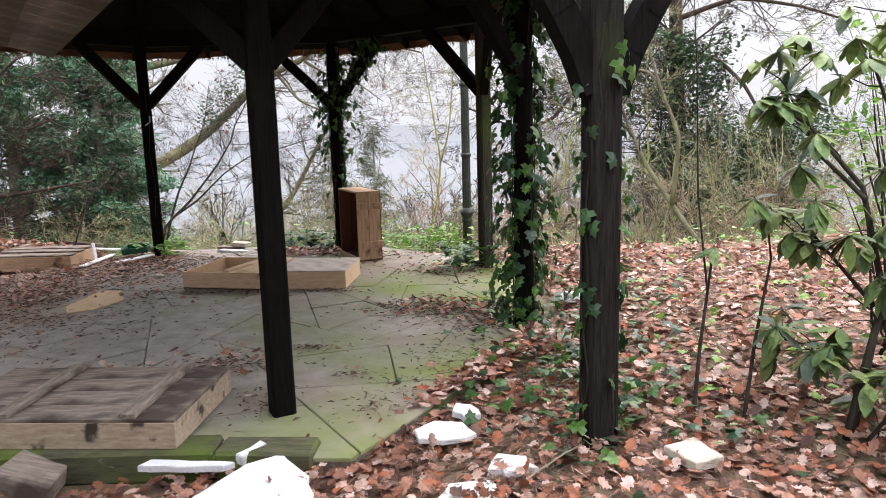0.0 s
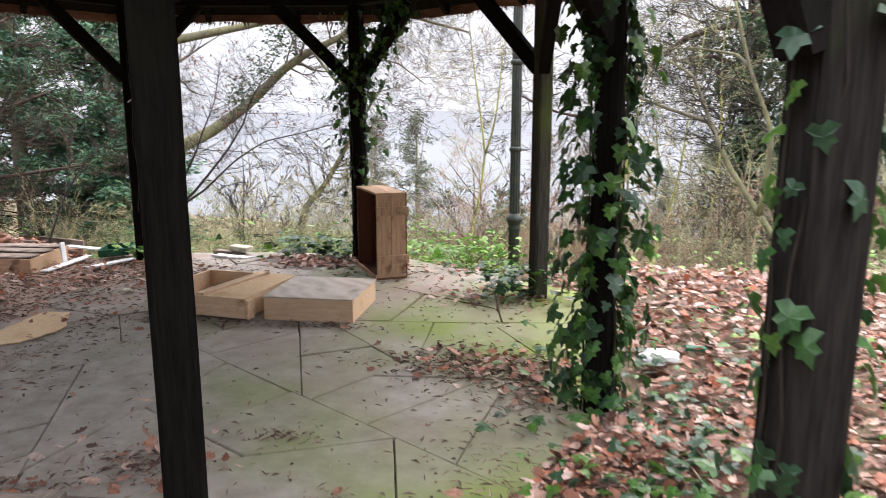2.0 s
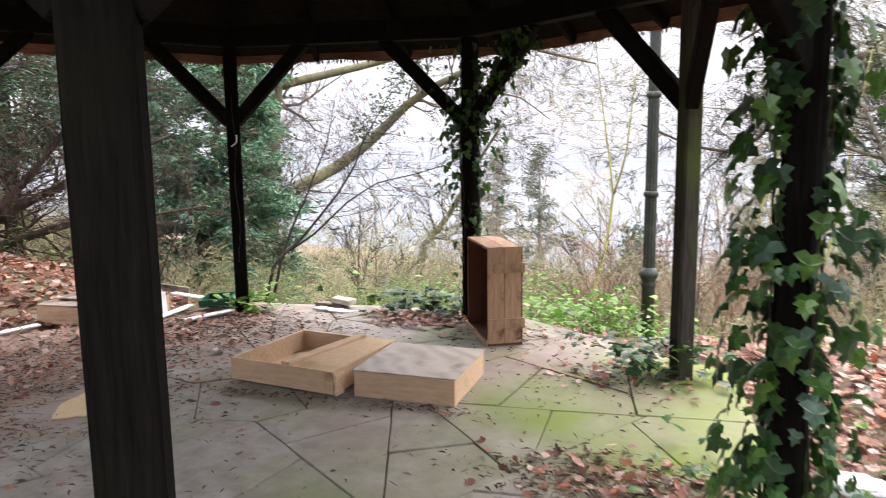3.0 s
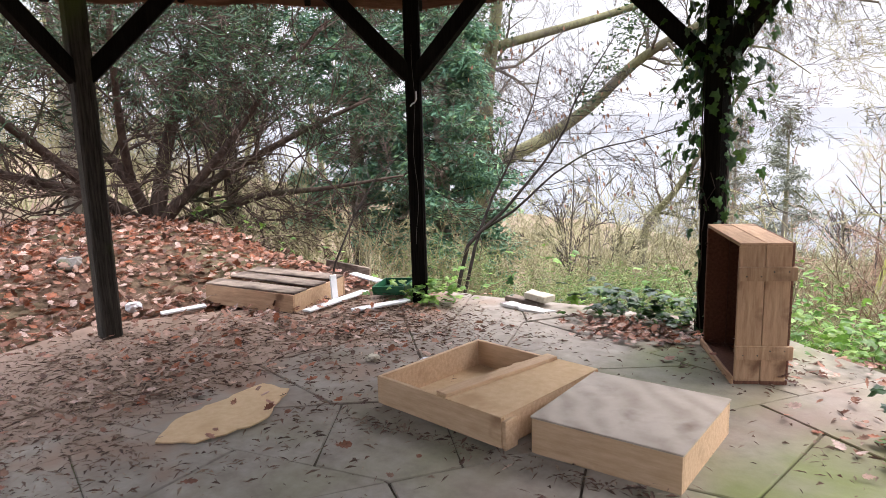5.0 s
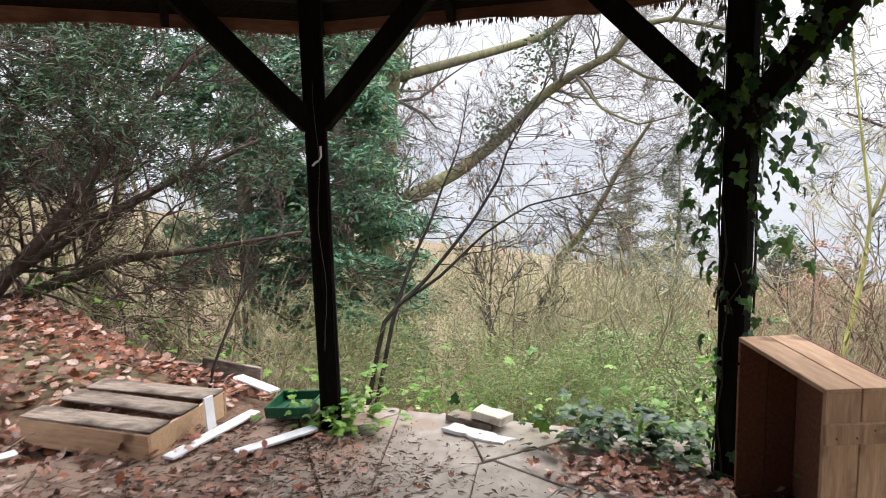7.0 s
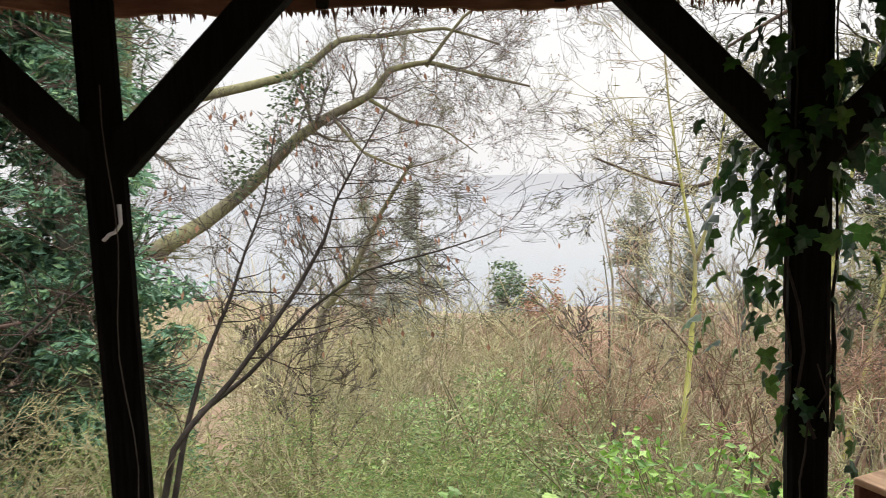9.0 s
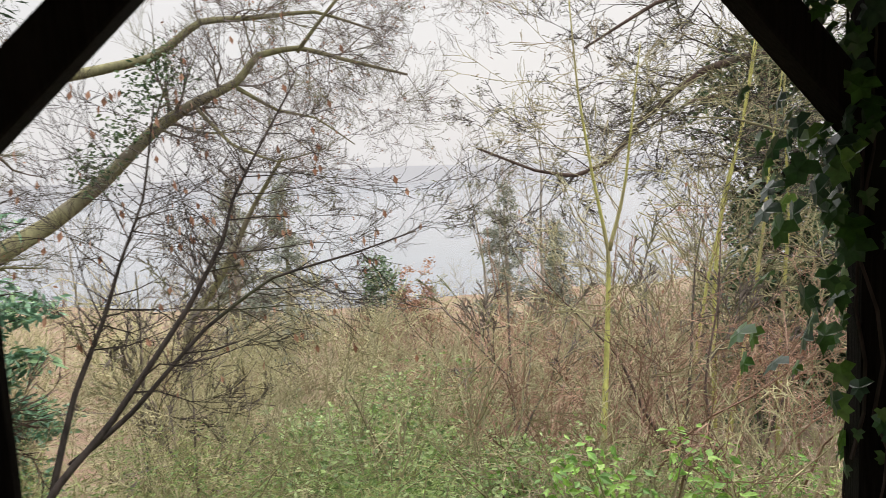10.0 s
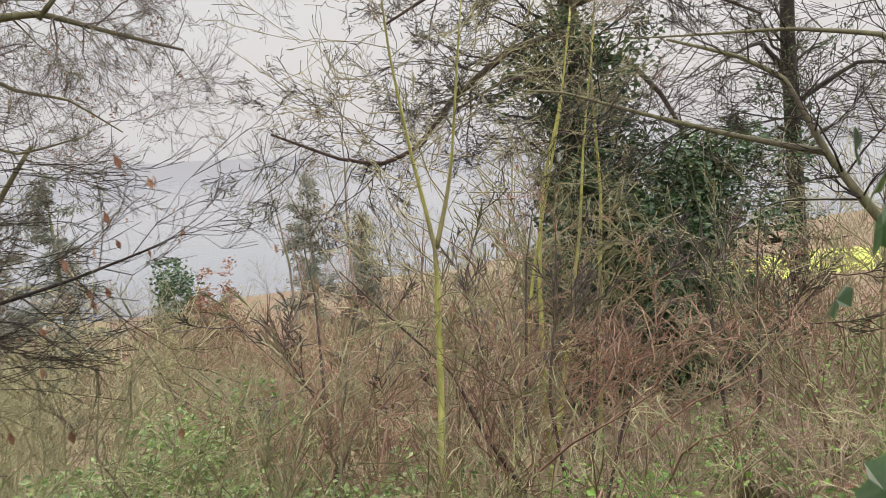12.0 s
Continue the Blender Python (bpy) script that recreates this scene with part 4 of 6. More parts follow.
LANCE = [(0, 0), (0.2, 0.10), (0.5, 0.20), (0.8, 0.13), (1.0, 0.0), (0.8, -0.13), (0.5, -0.20), (0.2, -0.10)]


def unit(r):
    v = Vector((r.gauss(0, 1), r.gauss(0, 1), r.gauss(0, 1)))
    return v.normalized()


def clumps(g, r, centres, per, radius, size, flat=0.6, droop=0.0, width=0.5):
    """Small leaves in loose clumps round the given places."""
    for c in centres:
        for _ in range(per):
            o = unit(r) * radius * r.random() ** 0.4
            o.z *= flat
            d = unit(r)
            d.z = d.z * 0.5 - droop
            d.normalize()
            up = (unit(r) + Vector((0, 0, 0.8))).normalized()
            if abs(up.dot(d)) > 0.95:
                up = Vector((d.y, -d.x, 0.3)).normalized()
            s = size * r.uniform(0.6, 1.3)
            g.blade(c + o, d, up, s, s * width)


def shrub_proto(seed, height, stems, material, level=3, kids=4, spread=0.75, lean=0.35, leaf=None, tip=0.0028, fine=True, bend=0.24, lift=0.0):
    """A many-stemmed bare bush about height metres tall."""
    r = random.Random(seed)
    g, tips = Geo(), []
    for _ in range(stems):
        d = Vector((r.gauss(0, lean), r.gauss(0, lean), 1))
        limb(g, r, Vector((r.gauss(0, 0.12), r.gauss(0, 0.12), -0.1)), d, height * r.uniform(0.7, 1.05), 0.008 + 0.004 * height, level, kids, bend, lift, tips, spread, 0.6, tip, fine)
    t = thing("shrub", "", "shrub")
    part("branchwork", g, material, t)
    if leaf:
        lg = Geo()
        clumps(lg, r, [p for p, _ in tips], leaf[1], leaf[2], leaf[3], 0.8)
        part("leaves", lg, leaf[0], t)
    return t


def place_copies(proto, spots, r, label, category, group, low=0.8, high=1.25):
    for i, (x, y) in enumerate(spots):
        s = r.uniform(low, high)
        m = pose(x, y, ground_z(x, y) - 0.05, r.uniform(-5, 5), r.uniform(-5, 5), r.uniform(0, 360)) @ Matrix.Scale(s, 4)
        ob = proto if i == 0 else copy_thing(proto, m)
        ob.matrix_basis = m
        tagged(ob, label, category, group)
    return


def join_copies(proto, spots, r, name, label, category, low, high):
    """Many far bushes as one mesh, each turned and sized its own way."""
    wood = proto.children[0]
    me = wood.data
    v = np.empty(len(me.vertices) * 3)
    me.vertices.foreach_get("co", v)
    v = v.reshape(-1, 3)
    faces = [tuple(f.vertices) for f in me.polygons]
    vs, fs = [], []
    for i, (x, y) in enumerate(spots):
        a, k = r.uniform(0, 6.283), r.uniform(low, high)
        turn = np.array(((math.cos(a), -math.sin(a), 0), (math.sin(a), math.cos(a), 0), (0, 0, 1)))
        vs.append(v @ turn.T * k + np.array((x, y, ground_z(x, y) - 0.05)))
        b = i * len(v)
        fs += [tuple(q + b for q in f) for f in faces]
    out = bpy.data.meshes.new(name)
    out.from_pydata(np.concatenate(vs).tolist(), [], fs)
    out.materials.append(me.materials[0])
    tagged(new(name, out), label, category, kind="stuff")
    bpy.data.objects.remove(wood)
    bpy.data.objects.remove(proto)


def scatter(r, n, x0, x1, y0, y1, ok):
    out, tries = [], 0
    while len(out) < n and tries < n * 40:
        tries += 1
        x, y = r.uniform(x0, x1), r.uniform(y0, y1)
        if ok(x, y):
            out.append((x, y))
    return out


def build_undergrowth():
    r = random.Random(11)
    gap = lambda x, y: abs(x + 2.6) > 1.2 or y > 13.0
    wedge = lambda x, y: gap(x, y) and -7 - y * 0.5 < x < 6 + y * 0.75
    open_view = lambda x, y: wedge(x, y) and not (x > 8 and 0.9 < (x + 2.66) / (y - 9.26) < 1.45)
    low = lambda x, y: wedge(x, y) and not -6 < x - (y - 10) * 0.06 < 1.0
    kinds = [
        (M_TWIG_RED, 2.4, 6, 3, 4, 0.75, 0.30, scatter(r, 34, -2.5, 9, 13.5, 26, wedge), "leafless red-brown shrub on the slope", "red-brown shrubs on the slope"),
        (M_TWIG_RED, 3.2, 5, 3, 4, 0.65, 0.25, scatter(r, 20, -2, 12, 18, 32, wedge), "tall leafless red-brown shrub on the slope", "red-brown shrubs on the slope"),
        (M_TWIG_OLIVE, 2.6, 6, 3, 4, 0.75, 0.30, scatter(r, 22, -7, 1, 13, 21, gap) + scatter(r, 26, -13, 2, 15, 30, wedge), "leafless olive-green shrub on the slope", "olive shrubs on the slope"),
        (M_TWIG_OLIVE, 1.6, 9, 3, 3, 0.95, 0.50, scatter(r, 26, -9, 4, 10.9, 15, gap), "low tangled olive-brown scrub", "low scrub on the bank"),
        (M_TWIG_TAN, 1.1, 14, 2, 4, 0.95, 0.55, scatter(r, 18, 0.3, 8, 11.0, 18, gap) + scatter(r, 12, -11, 0, 11, 18, gap), "dead tan bracken and bramble stems", "bracken stems"),
        (M_TWIG_OLIVE, 3.2, 5, 3, 4, 0.6, 0.25, scatter(r, 22, 2.5, 13, 9.8, 19, gap) + scatter(r, 8, 7, 14, 1, 9, gap), "leafless olive-grey thicket among the trees", "thicket shrubs"),
        (M_TWIG_OLIVE, 2.6, 6, 3, 4, 0.7, 0.35, scatter(r, 30, -22, -8.5, 9, 24, gap), "leafless grey-brown scrub behind the yew", "scrub behind the yew"),
    ]
    for i, (mat, h, stems, lv, kd, sp, ln, spots, label, group) in enumerate(kinds):
        place_copies(shrub_proto(100 + i, h, stems, mat, lv, kd, sp * 1.05, ln * 1.3, None, 0.0027, True, 0.2, 0.02), spots, r, label, "shrub", group)
    # coarser growth further down the slope
    far = [
        (M_TWIG_RED, 4.0, scatter(r, 56, -12, 36, 24, 80, open_view), "leafless reddish scrub low on the slope"),
        (M_TWIG_OLIVE, 4.2, scatter(r, 60, -42, 6, 20, 70, open_view) + scatter(r, 16, -45, -14, 10, 30, gap), "leafless olive scrub low on the slope"),
        (M_TWIG_TAN, 3.4, scatter(r, 20, -30, 36, 26, 90, open_view), "leafless pale scrub low on the slope"),
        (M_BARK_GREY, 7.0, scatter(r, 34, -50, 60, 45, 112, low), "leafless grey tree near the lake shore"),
    ]
    for i, (mat, h, spots, label) in enumerate(far):
        proto = shrub_proto(130 + i, h, 6, mat, 2, 5, 0.85, 0.32, None, 0.010, False, 0.2, 0.03)
        if i == 3:
            place_copies(proto, spots, r, label, "tree", "trees near the lake", 0.75, 1.2)
        else:
            join_copies(proto, spots, r, "far_scrub", label, "scrub", 0.75, 1.2)


build_undergrowth()


def tree_from(name, label, paths, material, twig_material, r, twig_level=2, kids=4, twig_len=1.4, per=7, extra=None, sides=9, start=0.3, twig_label="fine bare twigs", tip=0.0):
    """A tree whose limbs follow the given paths of (points, first radius, last radius), with twigs along them."""
    t = thing(name, label, "tree")
    tips, tw = [], Geo()
    for pts, r0, r1 in paths:
        pts = [Vector(p) for p in pts]
        fine = []
        for i in range(len(pts) - 1):
            a, b = pts[max(i - 1, 0)], pts[min(i + 2, len(pts) - 1)]
            for j in range(4):
                f = j / 4
                h = pts[i].lerp(pts[i + 1], f)
                tang = ((pts[i + 1] - a) * (1 - f) - (b - pts[i]) * f) * (0.5 * f * (1 - f))
                fine.append(h + tang * 0.4)
        fine.append(pts[-1])
        n = len(fine) - 1
        g = Geo()
        g.tube(fine, [r0 + (r1 - r0) * (i / n) ** 0.8 for i in range(n + 1)], sides)
        part("limb" if r0 < 0.12 else "trunk", g, material, t, smooth=True)
        total = sum((fine[i + 1] - fine[i]).length for i in range(n))
        for _ in range(int(per * total / 2)):
            f = r.uniform(start, 1.0) * n
            i = min(n - 1, int(f))
            p = fine[i].lerp(fine[i + 1], f - i)
            axis = (fine[i + 1] - fine[i]).normalized()
            o = unit(r)
            o = (o - axis * o.dot(axis)).normalized()
            limb(tw, r, p, axis * 0.5 + o, twig_len * r.uniform(0.5, 1.2), 0.25 * (r0 + (r1 - r0) * (i / n)) + 0.002, twig_level, kids, 0.24, 0.02, tips, 0.62, 0.66, tip or (0.0017 if r0 < 0.09 else 0.0035), tip < 0.0045)
    tagged(part("twig_mass", tw, twig_material, t, twig_label), kind="stuff")
    if extra:
        extra(t, tips)
    return t


def build_trees():
    r = random.Random(31)
    # oak with arching limbs over the slope
    def dead(t, tips):
        g = Geo()
        clumps(g, r, [p for p, _ in tips if r.random() < 0.05], 2, 0.06, 0.07, 1, 0.4, 0.5)
        tagged(part("dead_leaves", g, M_DEADLEAF, t), kind="stuff")
    def oak_growth(t, tips):
        dead(t, tips)
        g = Geo()
        clumps(g, r, [Vector((-9.75 + r.gauss(0, 0.28), 20.2 + r.gauss(0, 0.28), -3 + 8.5 * r.random())) for _ in range(90)] + [Vector((-8.2, 22.5, 1.8)).lerp(Vector((-6.2, 22.9, 4.5)), r.random()) + unit(r) * 0.35 for _ in range(26)], 34, 0.4, 0.12, 1.0, 0.3)
        tagged(part("ivy_leaves", g, M_PINE, t, "dark ivy on the trunk"), kind="stuff")
    tree_from("oak_tree", "leafless oak with mossy arching limbs over the slope", [
        ([(-9.9, 19.9, -5.0), (-9.8, 20.0, -1.5), (-9.8, 20.25, 0.5), (-9.7, 20.35, 2.5), (-9.4, 20.3, 4.1), (-9.3, 20.3, 7.5)], 0.27, 0.12),
        ([(-9.7, 20.5, 0.3), (-8.9, 22.2, 1.0), (-8.14, 22.96, 1.72), (-7.1, 23.3, 2.75), (-6.3, 23.4, 3.26), (-5.4, 23.6, 3.7), (-4.9, 23.6, 4.24), (-4.06, 23.7, 4.39), (-2.9, 23.8, 4.07), (-1.75, 23.9, 3.77)], 0.20, 0.025),
        ([(-9.5, 20.4, 3.2), (-7.0, 23.1, 4.17), (-5.96, 23.3, 4.9), (-4.93, 23.5, 5.0), (-3.65, 23.6, 5.1), (-2.4, 23.7, 4.7)], 0.12, 0.02),
        ([(-5.4, 23.6, 3.6), (-4.6, 23.6, 3.1), (-3.8, 23.7, 2.9), (-3.0, 23.8, 2.3)], 0.05, 0.012),
        ([(-4.1, 23.7, 4.3), (-3.2, 23.5, 5.3), (-2.2, 23.4, 5.9), (-1.2, 23.2, 6.0)], 0.05, 0.012),
        ([(-6.3, 23.4, 3.3), (-5.5, 23.0, 2.4), (-4.6, 22.8, 2.0), (-3.6, 22.6, 2.2)], 0.05, 0.012),
    ], M_BARK_LIMB, M_TWIG_DARK, r, 3, 5, 2.1, 6.0, oak_growth, start=0.3, tip=0.0028)
    tree_from("leaning_tree", "leaning mossy trunk with bare crown on the slope", [
        ([(-7.5, 24.2, -5.8), (-7.1, 24.4, -2.1), (-7.0, 24.55, -1.46), (-6.4, 24.8, -0.7), (-5.9, 25.1, 0.23), (-5.5, 25.2, 1.0), (-4.7, 25.3, 2.2)], 0.16, 0.04),
    ], M_BARK_LIMB, M_TWIG_DARK, r, 3, 4, 1.5, 8, tip=0.0055)
    # young forked tree by the paving, dark bare stems
    def catkins(t, tips):
        g = Geo()
        for p, d in tips:
            if r.random() < 0.06:
                g.blade(p, (d * 0.3 + Vector((0, 0, -1))).normalized(), Vector((d.y, -d.x, 0.1)).normalized(), 0.06, 0.03)
        tagged(part("dead_leaves", g, M_DEADLEAF, t), kind="stuff")
    tree_from("young_tree", "dark bare-stemmed young tree forking beside the paving", [
        ([(-4.88, 11.6, -1.0), (-4.74, 11.83, 0.02), (-4.64, 12.05, 0.55), (-4.49, 12.2, 0.95), (-4.39, 12.27, 1.26), (-4.24, 12.34, 1.64), (-4.14, 12.4, 2.2)], 0.025, 0.005),
        ([(-4.86, 11.4, -1.0), (-4.71, 11.62, 0.05), (-4.39, 11.9, 0.44), (-4.01, 12.14, 0.97), (-3.79, 12.24, 1.35), (-3.71, 12.27, 1.6), (-3.55, 12.3, 1.88), (-3.3, 12.4, 2.3)], 0.027, 0.005),
        ([(-4.62, 11.84, 0.22), (-4.33, 12.03, 0.43), (-3.93, 12.24, 0.84), (-3.53, 12.37, 1.1), (-3.0, 12.43, 1.22), (-2.62, 12.45, 1.33)], 0.02, 0.004),
    ], M_BARK_DARK, M_BARK_DARK, r, 2, 5, 0.75, 20, catkins, 7, tip=0.0014)
    tree_from("young_tree", "thin dark bare sapling leaning from the leaf bank", [
        ([(-5.06, 9.72, -0.1), (-5.02, 9.76, 0.15), (-4.98, 10.0, 0.55), (-4.86, 10.25, 0.95), (-4.6, 10.5, 1.25), (-4.3, 10.7, 1.45)], 0.014, 0.003),
        ([(-4.98, 10.0, 0.55), (-5.1, 10.3, 0.95), (-5.15, 10.5, 1.3)], 0.007, 0.002),
    ], M_BARK_DARK, M_BARK_DARK, r, 1, 4, 0.5, 14, None, 6, tip=0.0014)
    # slim moss-green saplings
    def sapling(paths, label="slender yellow-green mossy sapling on the slope"):
        tree_from("sapling", label, paths, M_BARK_MOSS, M_TWIG_OLIVE, r, 2, 4, 1.0, 12, None, 7, 0.2, tip=0.003)
    sapling([([(-0.94, 13.90, -2.2), (-0.89, 14.00, -0.98), (-0.68, 14.39, 0.13), (-0.61, 14.52, 0.83), (-0.71, 14.62, 1.56), (-0.83, 14.62, 2.36), (-0.92, 14.53, 3.22)], 0.0390, 0.0060), ([(-0.60, 14.52, 0.83), (-0.48, 14.52, 1.23), (-0.42, 14.50, 1.54), (-0.35, 14.44, 2.24), (-0.29, 14.41, 2.76)], 0.0240, 0.0048)], "forked yellow-green mossy sapling on the slope")
    sapling([([(0.7, 16.3, -3.5), (0.88, 16.43, -2.5), (1.38, 16.83, -1.08), (1.66, 17.0, 0.0), (2.08, 16.9, 1.94), (2.3, 16.9, 3.2)], 0.045, 0.007)])
    sapling([([(1.5, 16.6, -3.5), (1.58, 16.7, -2.5), (1.94, 17.36, -0.23), (2.12, 17.45, 1.02), (2.35, 17.3, 2.1), (2.5, 17.2, 3.2)], 0.05, 0.007)])
    sapling([([(2.2, 17.8, -3.9), (2.38, 17.9, -2.9), (2.99, 18.3, -1.05), (3.28, 18.4, 0.3), (3.41, 18.4, 1.56), (3.6, 18.3, 3.2)], 0.055, 0.008)])
    sapling([([(3.9, 19.0, -4.0), (4.1, 19.2, -1.5), (4.3, 19.3, 0.6), (4.2, 19.3, 2.6), (4.3, 19.2, 4.2)], 0.05, 0.008)])
    tree_from("hazel_shrub", "crooked bare hazel on the slope", [
        ([(0.3, 14.0, -2.0), (-0.38, 14.29, -0.71), (-0.53, 14.55, -0.23), (-0.94, 14.84, 0.26), (-1.29, 15.02, 0.67)], 0.025, 0.005),
        ([(0.35, 14.0, -2.0), (0.3, 14.4, -0.6), (0.6, 14.7, 0.2), (0.8, 15.0, 0.9)], 0.022, 0.005),
        ([(0.4, 14.0, -2.0), (0.9, 14.2, -0.9), (1.5, 14.5, -0.2), (2.0, 14.6, 0.3)], 0.02, 0.005),
    ], M_BARK_YEW, M_TWIG_RED, r, 2, 4, 0.8, 9, catkins, 6)
    # overhanging branches from the east
    tree_from("overhanging_tree", "leaning tree with mossy overhanging branches", [
        ([(4.6, 11.9, -1.4), (3.6, 12.6, -0.4), (2.97, 13.32, 0.72), (2.76, 13.7, 1.33), (2.53, 13.95, 2.0), (2.24, 14.2, 2.24), (1.81, 14.6, 2.45)], 0.06, 0.012),
        ([(2.75, 13.7, 1.35), (2.25, 14.25, 1.55), (1.63, 14.8, 1.82), (1.08, 15.2, 2.06), (0.62, 15.4, 2.12)], 0.035, 0.006),
        ([(3.1, 13.2, 2.1), (2.96, 13.4, 2.29), (2.54, 13.9, 2.42), (2.06, 14.4, 2.46), (1.54, 14.8, 2.49)], 0.03, 0.006),
        ([(3.3, 12.9, 0.1), (3.4, 13.0, 1.2), (3.1, 13.2, 2.1), (2.9, 13.4, 3.0)], 0.045, 0.02),
    ], M_BARK_LIMB, M_BARK_DARK, r, 2, 5, 1.1, 10, None, 8, 0.3, tip=0.0025)
    # ivy-clad pine
    def ivy_mass(cs, per, rad, size):
        def put(t, tips):
            g = Geo()
            clumps(g, r, cs, per, rad, size, 1.0, 0.3)
            tagged(part("ivy_leaves", g, M_PINE, t, "dark glossy ivy covering the trunk"), kind="stuff")
            g = Geo()
            clumps(g, r, [p for p, _ in tips if r.random() < 0.5], 3, 0.16, 0.14, 0.7, 0.0, 0.14)
            tagged(part("needles", g, M_NEEDLE, t), kind="stuff")
        return put
    cs = [Vector((5.6 + r.gauss(0, 0.62), 21.8 + r.gauss(0, 0.55), -4 + 7.8 * r.random() ** 1.2)) for _ in range(170)] + [Vector((7.4 + r.gauss(0, 0.95), 20.9 + r.gauss(0, 0.7), -3.8 + 5.2 * r.random() ** 1.2)) for _ in range(190)]
    tree_from("pine_tree", "tall reddish pine clad in dark ivy", [
        ([(5.24, 21.61, -5.78), (5.36, 21.69, -2.62), (5.63, 22.07, -0.24), (5.70, 22.15, 2.15), (5.55, 22.00, 4.38), (5.47, 22.00, 7.31)], 0.2964, 0.1560),
        ([(5.55, 22.00, 3.54), (4.72, 20.84, 3.51), (3.85, 21.38, 3.31), (2.85, 21.96, 2.46), (2.20, 22.23, 1.65), (1.54, 22.46, 1.38), (0.74, 22.69, 1.53), (-0.46, 22.92, 2.07)], 0.1014, 0.0234),
        ([(5.63, 22.07, 3.00), (6.47, 21.53, 3.15), (7.24, 21.30, 2.38), (7.78, 21.07, 1.30), (7.94, 20.92, 0.53)], 0.0858, 0.0234),
        ([(5.55, 22.00, 4.54), (4.24, 21.69, 5.00), (3.08, 21.84, 4.69), (1.70, 22.15, 3.92)], 0.0858, 0.0234),
        ([(5.55, 22.00, 4.23), (7.09, 21.69, 4.69), (8.63, 21.38, 4.38), (9.78, 21.07, 3.92)], 0.0858, 0.0234),
        ([(5.63, 22.07, 2.54), (4.47, 21.30, 2.84), (3.39, 20.92, 2.69), (2.39, 20.76, 2.23)], 0.0624, 0.0156),
    ], M_BARK_YEW, M_BARK_DARK, r, 3, 4, 1.9, 7, ivy_mass(cs, 110, 0.5, 0.15), 10, 0.2, tip=0.005)
    cs = [Vector((15.0 + r.gauss(0, 0.5), 24.9 + r.gauss(0, 0.5), -5 + 9 * r.random())) for _ in range(70)]
    tree_from("pine_tree", "straight ivy-grown tree beyond the slope", [
        ([(14.8, 24.3, -7.0), (14.9, 24.5, -4.2), (15.3, 25.1, 0.2), (15.1, 25.2, 4.2), (15.0, 25.2, 9.0)], 0.32, 0.18),
        ([(15.1, 25.2, 3.0), (13.2, 24.4, 3.8), (11.6, 23.8, 3.4)], 0.10, 0.03), ([(15.1, 25.2, 2.0), (17, 24.4, 3.2), (19, 23.8, 3.0)], 0.10, 0.03),
        ([(15.2, 25.1, 1.2), (13.6, 24.2, 1.5), (12.2, 23.6, 1.0)], 0.07, 0.02),
    ], M_BARK_DARK, M_BARK_DARK, r, 3, 4, 1.8, 5, ivy_mass(cs, 50, 0.5, 0.12), 9, 0.2)
    # yew with long low boughs
    b0 = (-8.6, 10.2, 0.15)
    yew = [
        ([b0, (-8.5, 10.5, 0.5), (-8.1, 11.1, 0.9), (-7.5, 11.9, 1.4), (-6.8, 12.5, 1.8)], 0.11, 0.02),
        ([b0, (-8.9, 10.1, 0.8), (-9.3, 9.9, 1.4), (-9.7, 9.8, 2.4), (-9.9, 9.7, 3.8)], 0.10, 0.03),
        ([b0, (-8.3, 10.9, 0.35), (-7.8, 11.4, 0.55), (-7.2, 11.9, 0.6), (-6.3, 12.5, 0.75)], 0.09, 0.015),
        ([b0, (-8.7, 10.5, 1.1), (-8.6, 10.8, 2.0), (-8.3, 11.2, 2.9), (-8.0, 11.4, 4.2)], 0.12, 0.03),
        ([b0, (-8.2, 10.4, 0.6), (-7.7, 10.7, 1.2), (-7.2, 11.1, 2.0), (-6.6, 11.5, 2.7)], 0.09, 0.02),
        ([b0, (-8.8, 9.7, 0.6), (-8.7, 8.9, 1.3), (-8.5, 8.0, 2.0), (-8.2, 7.2, 2.6)], 0.10, 0.02),
        ([b0, (-8.4, 9.8, 0.9), (-8.0, 9.5, 1.7), (-7.5, 9.2, 2.5), (-7.0, 9.0, 3.3)], 0.08, 0.02),
        ([b0, (-9.2, 9.6, 0.7), (-9.6, 8.8, 1.0), (-10.0, 7.9, 1.5), (-10.4, 7.0, 2.2)], 0.10, 0.02),
    ]
    def needles(t, tips):
        g = Geo()
        high = [p for p, _ in tips if p.z > 1.3 and r.random() < min(0.6, (p.z - 1.1) * 0.28)]
        clumps(g, r, high, 16, 0.22, 0.11, 0.6, 0.25, 0.13)
        tagged(part("foliage", g, M_YEW, t, "dark green needle sprays"), kind="stuff")
    tree_from("yew_tree", "spreading yew with bare lower boughs and dark needles", yew, M_BARK_YEW, M_BARK_YEW, r, 3, 4, 1.6, 13, needles, 8, 0.2, tip=0.004)
    # big trunk behind the yew
    tree_from("woodland_tree", "thick greenish trunk behind the yew", [
        ([(-11.2, 10.6, -0.6), (-11.2, 10.6, 0.5), (-11.3, 10.7, 1.5), (-11.1, 10.7, 3.1), (-11.0, 10.8, 6.0)], 0.22, 0.14),
    ], M_BARK_GREY, M_TWIG_OLIVE, r, 3, 4, 1.4, 3, None, 10, 0.5)


build_trees()


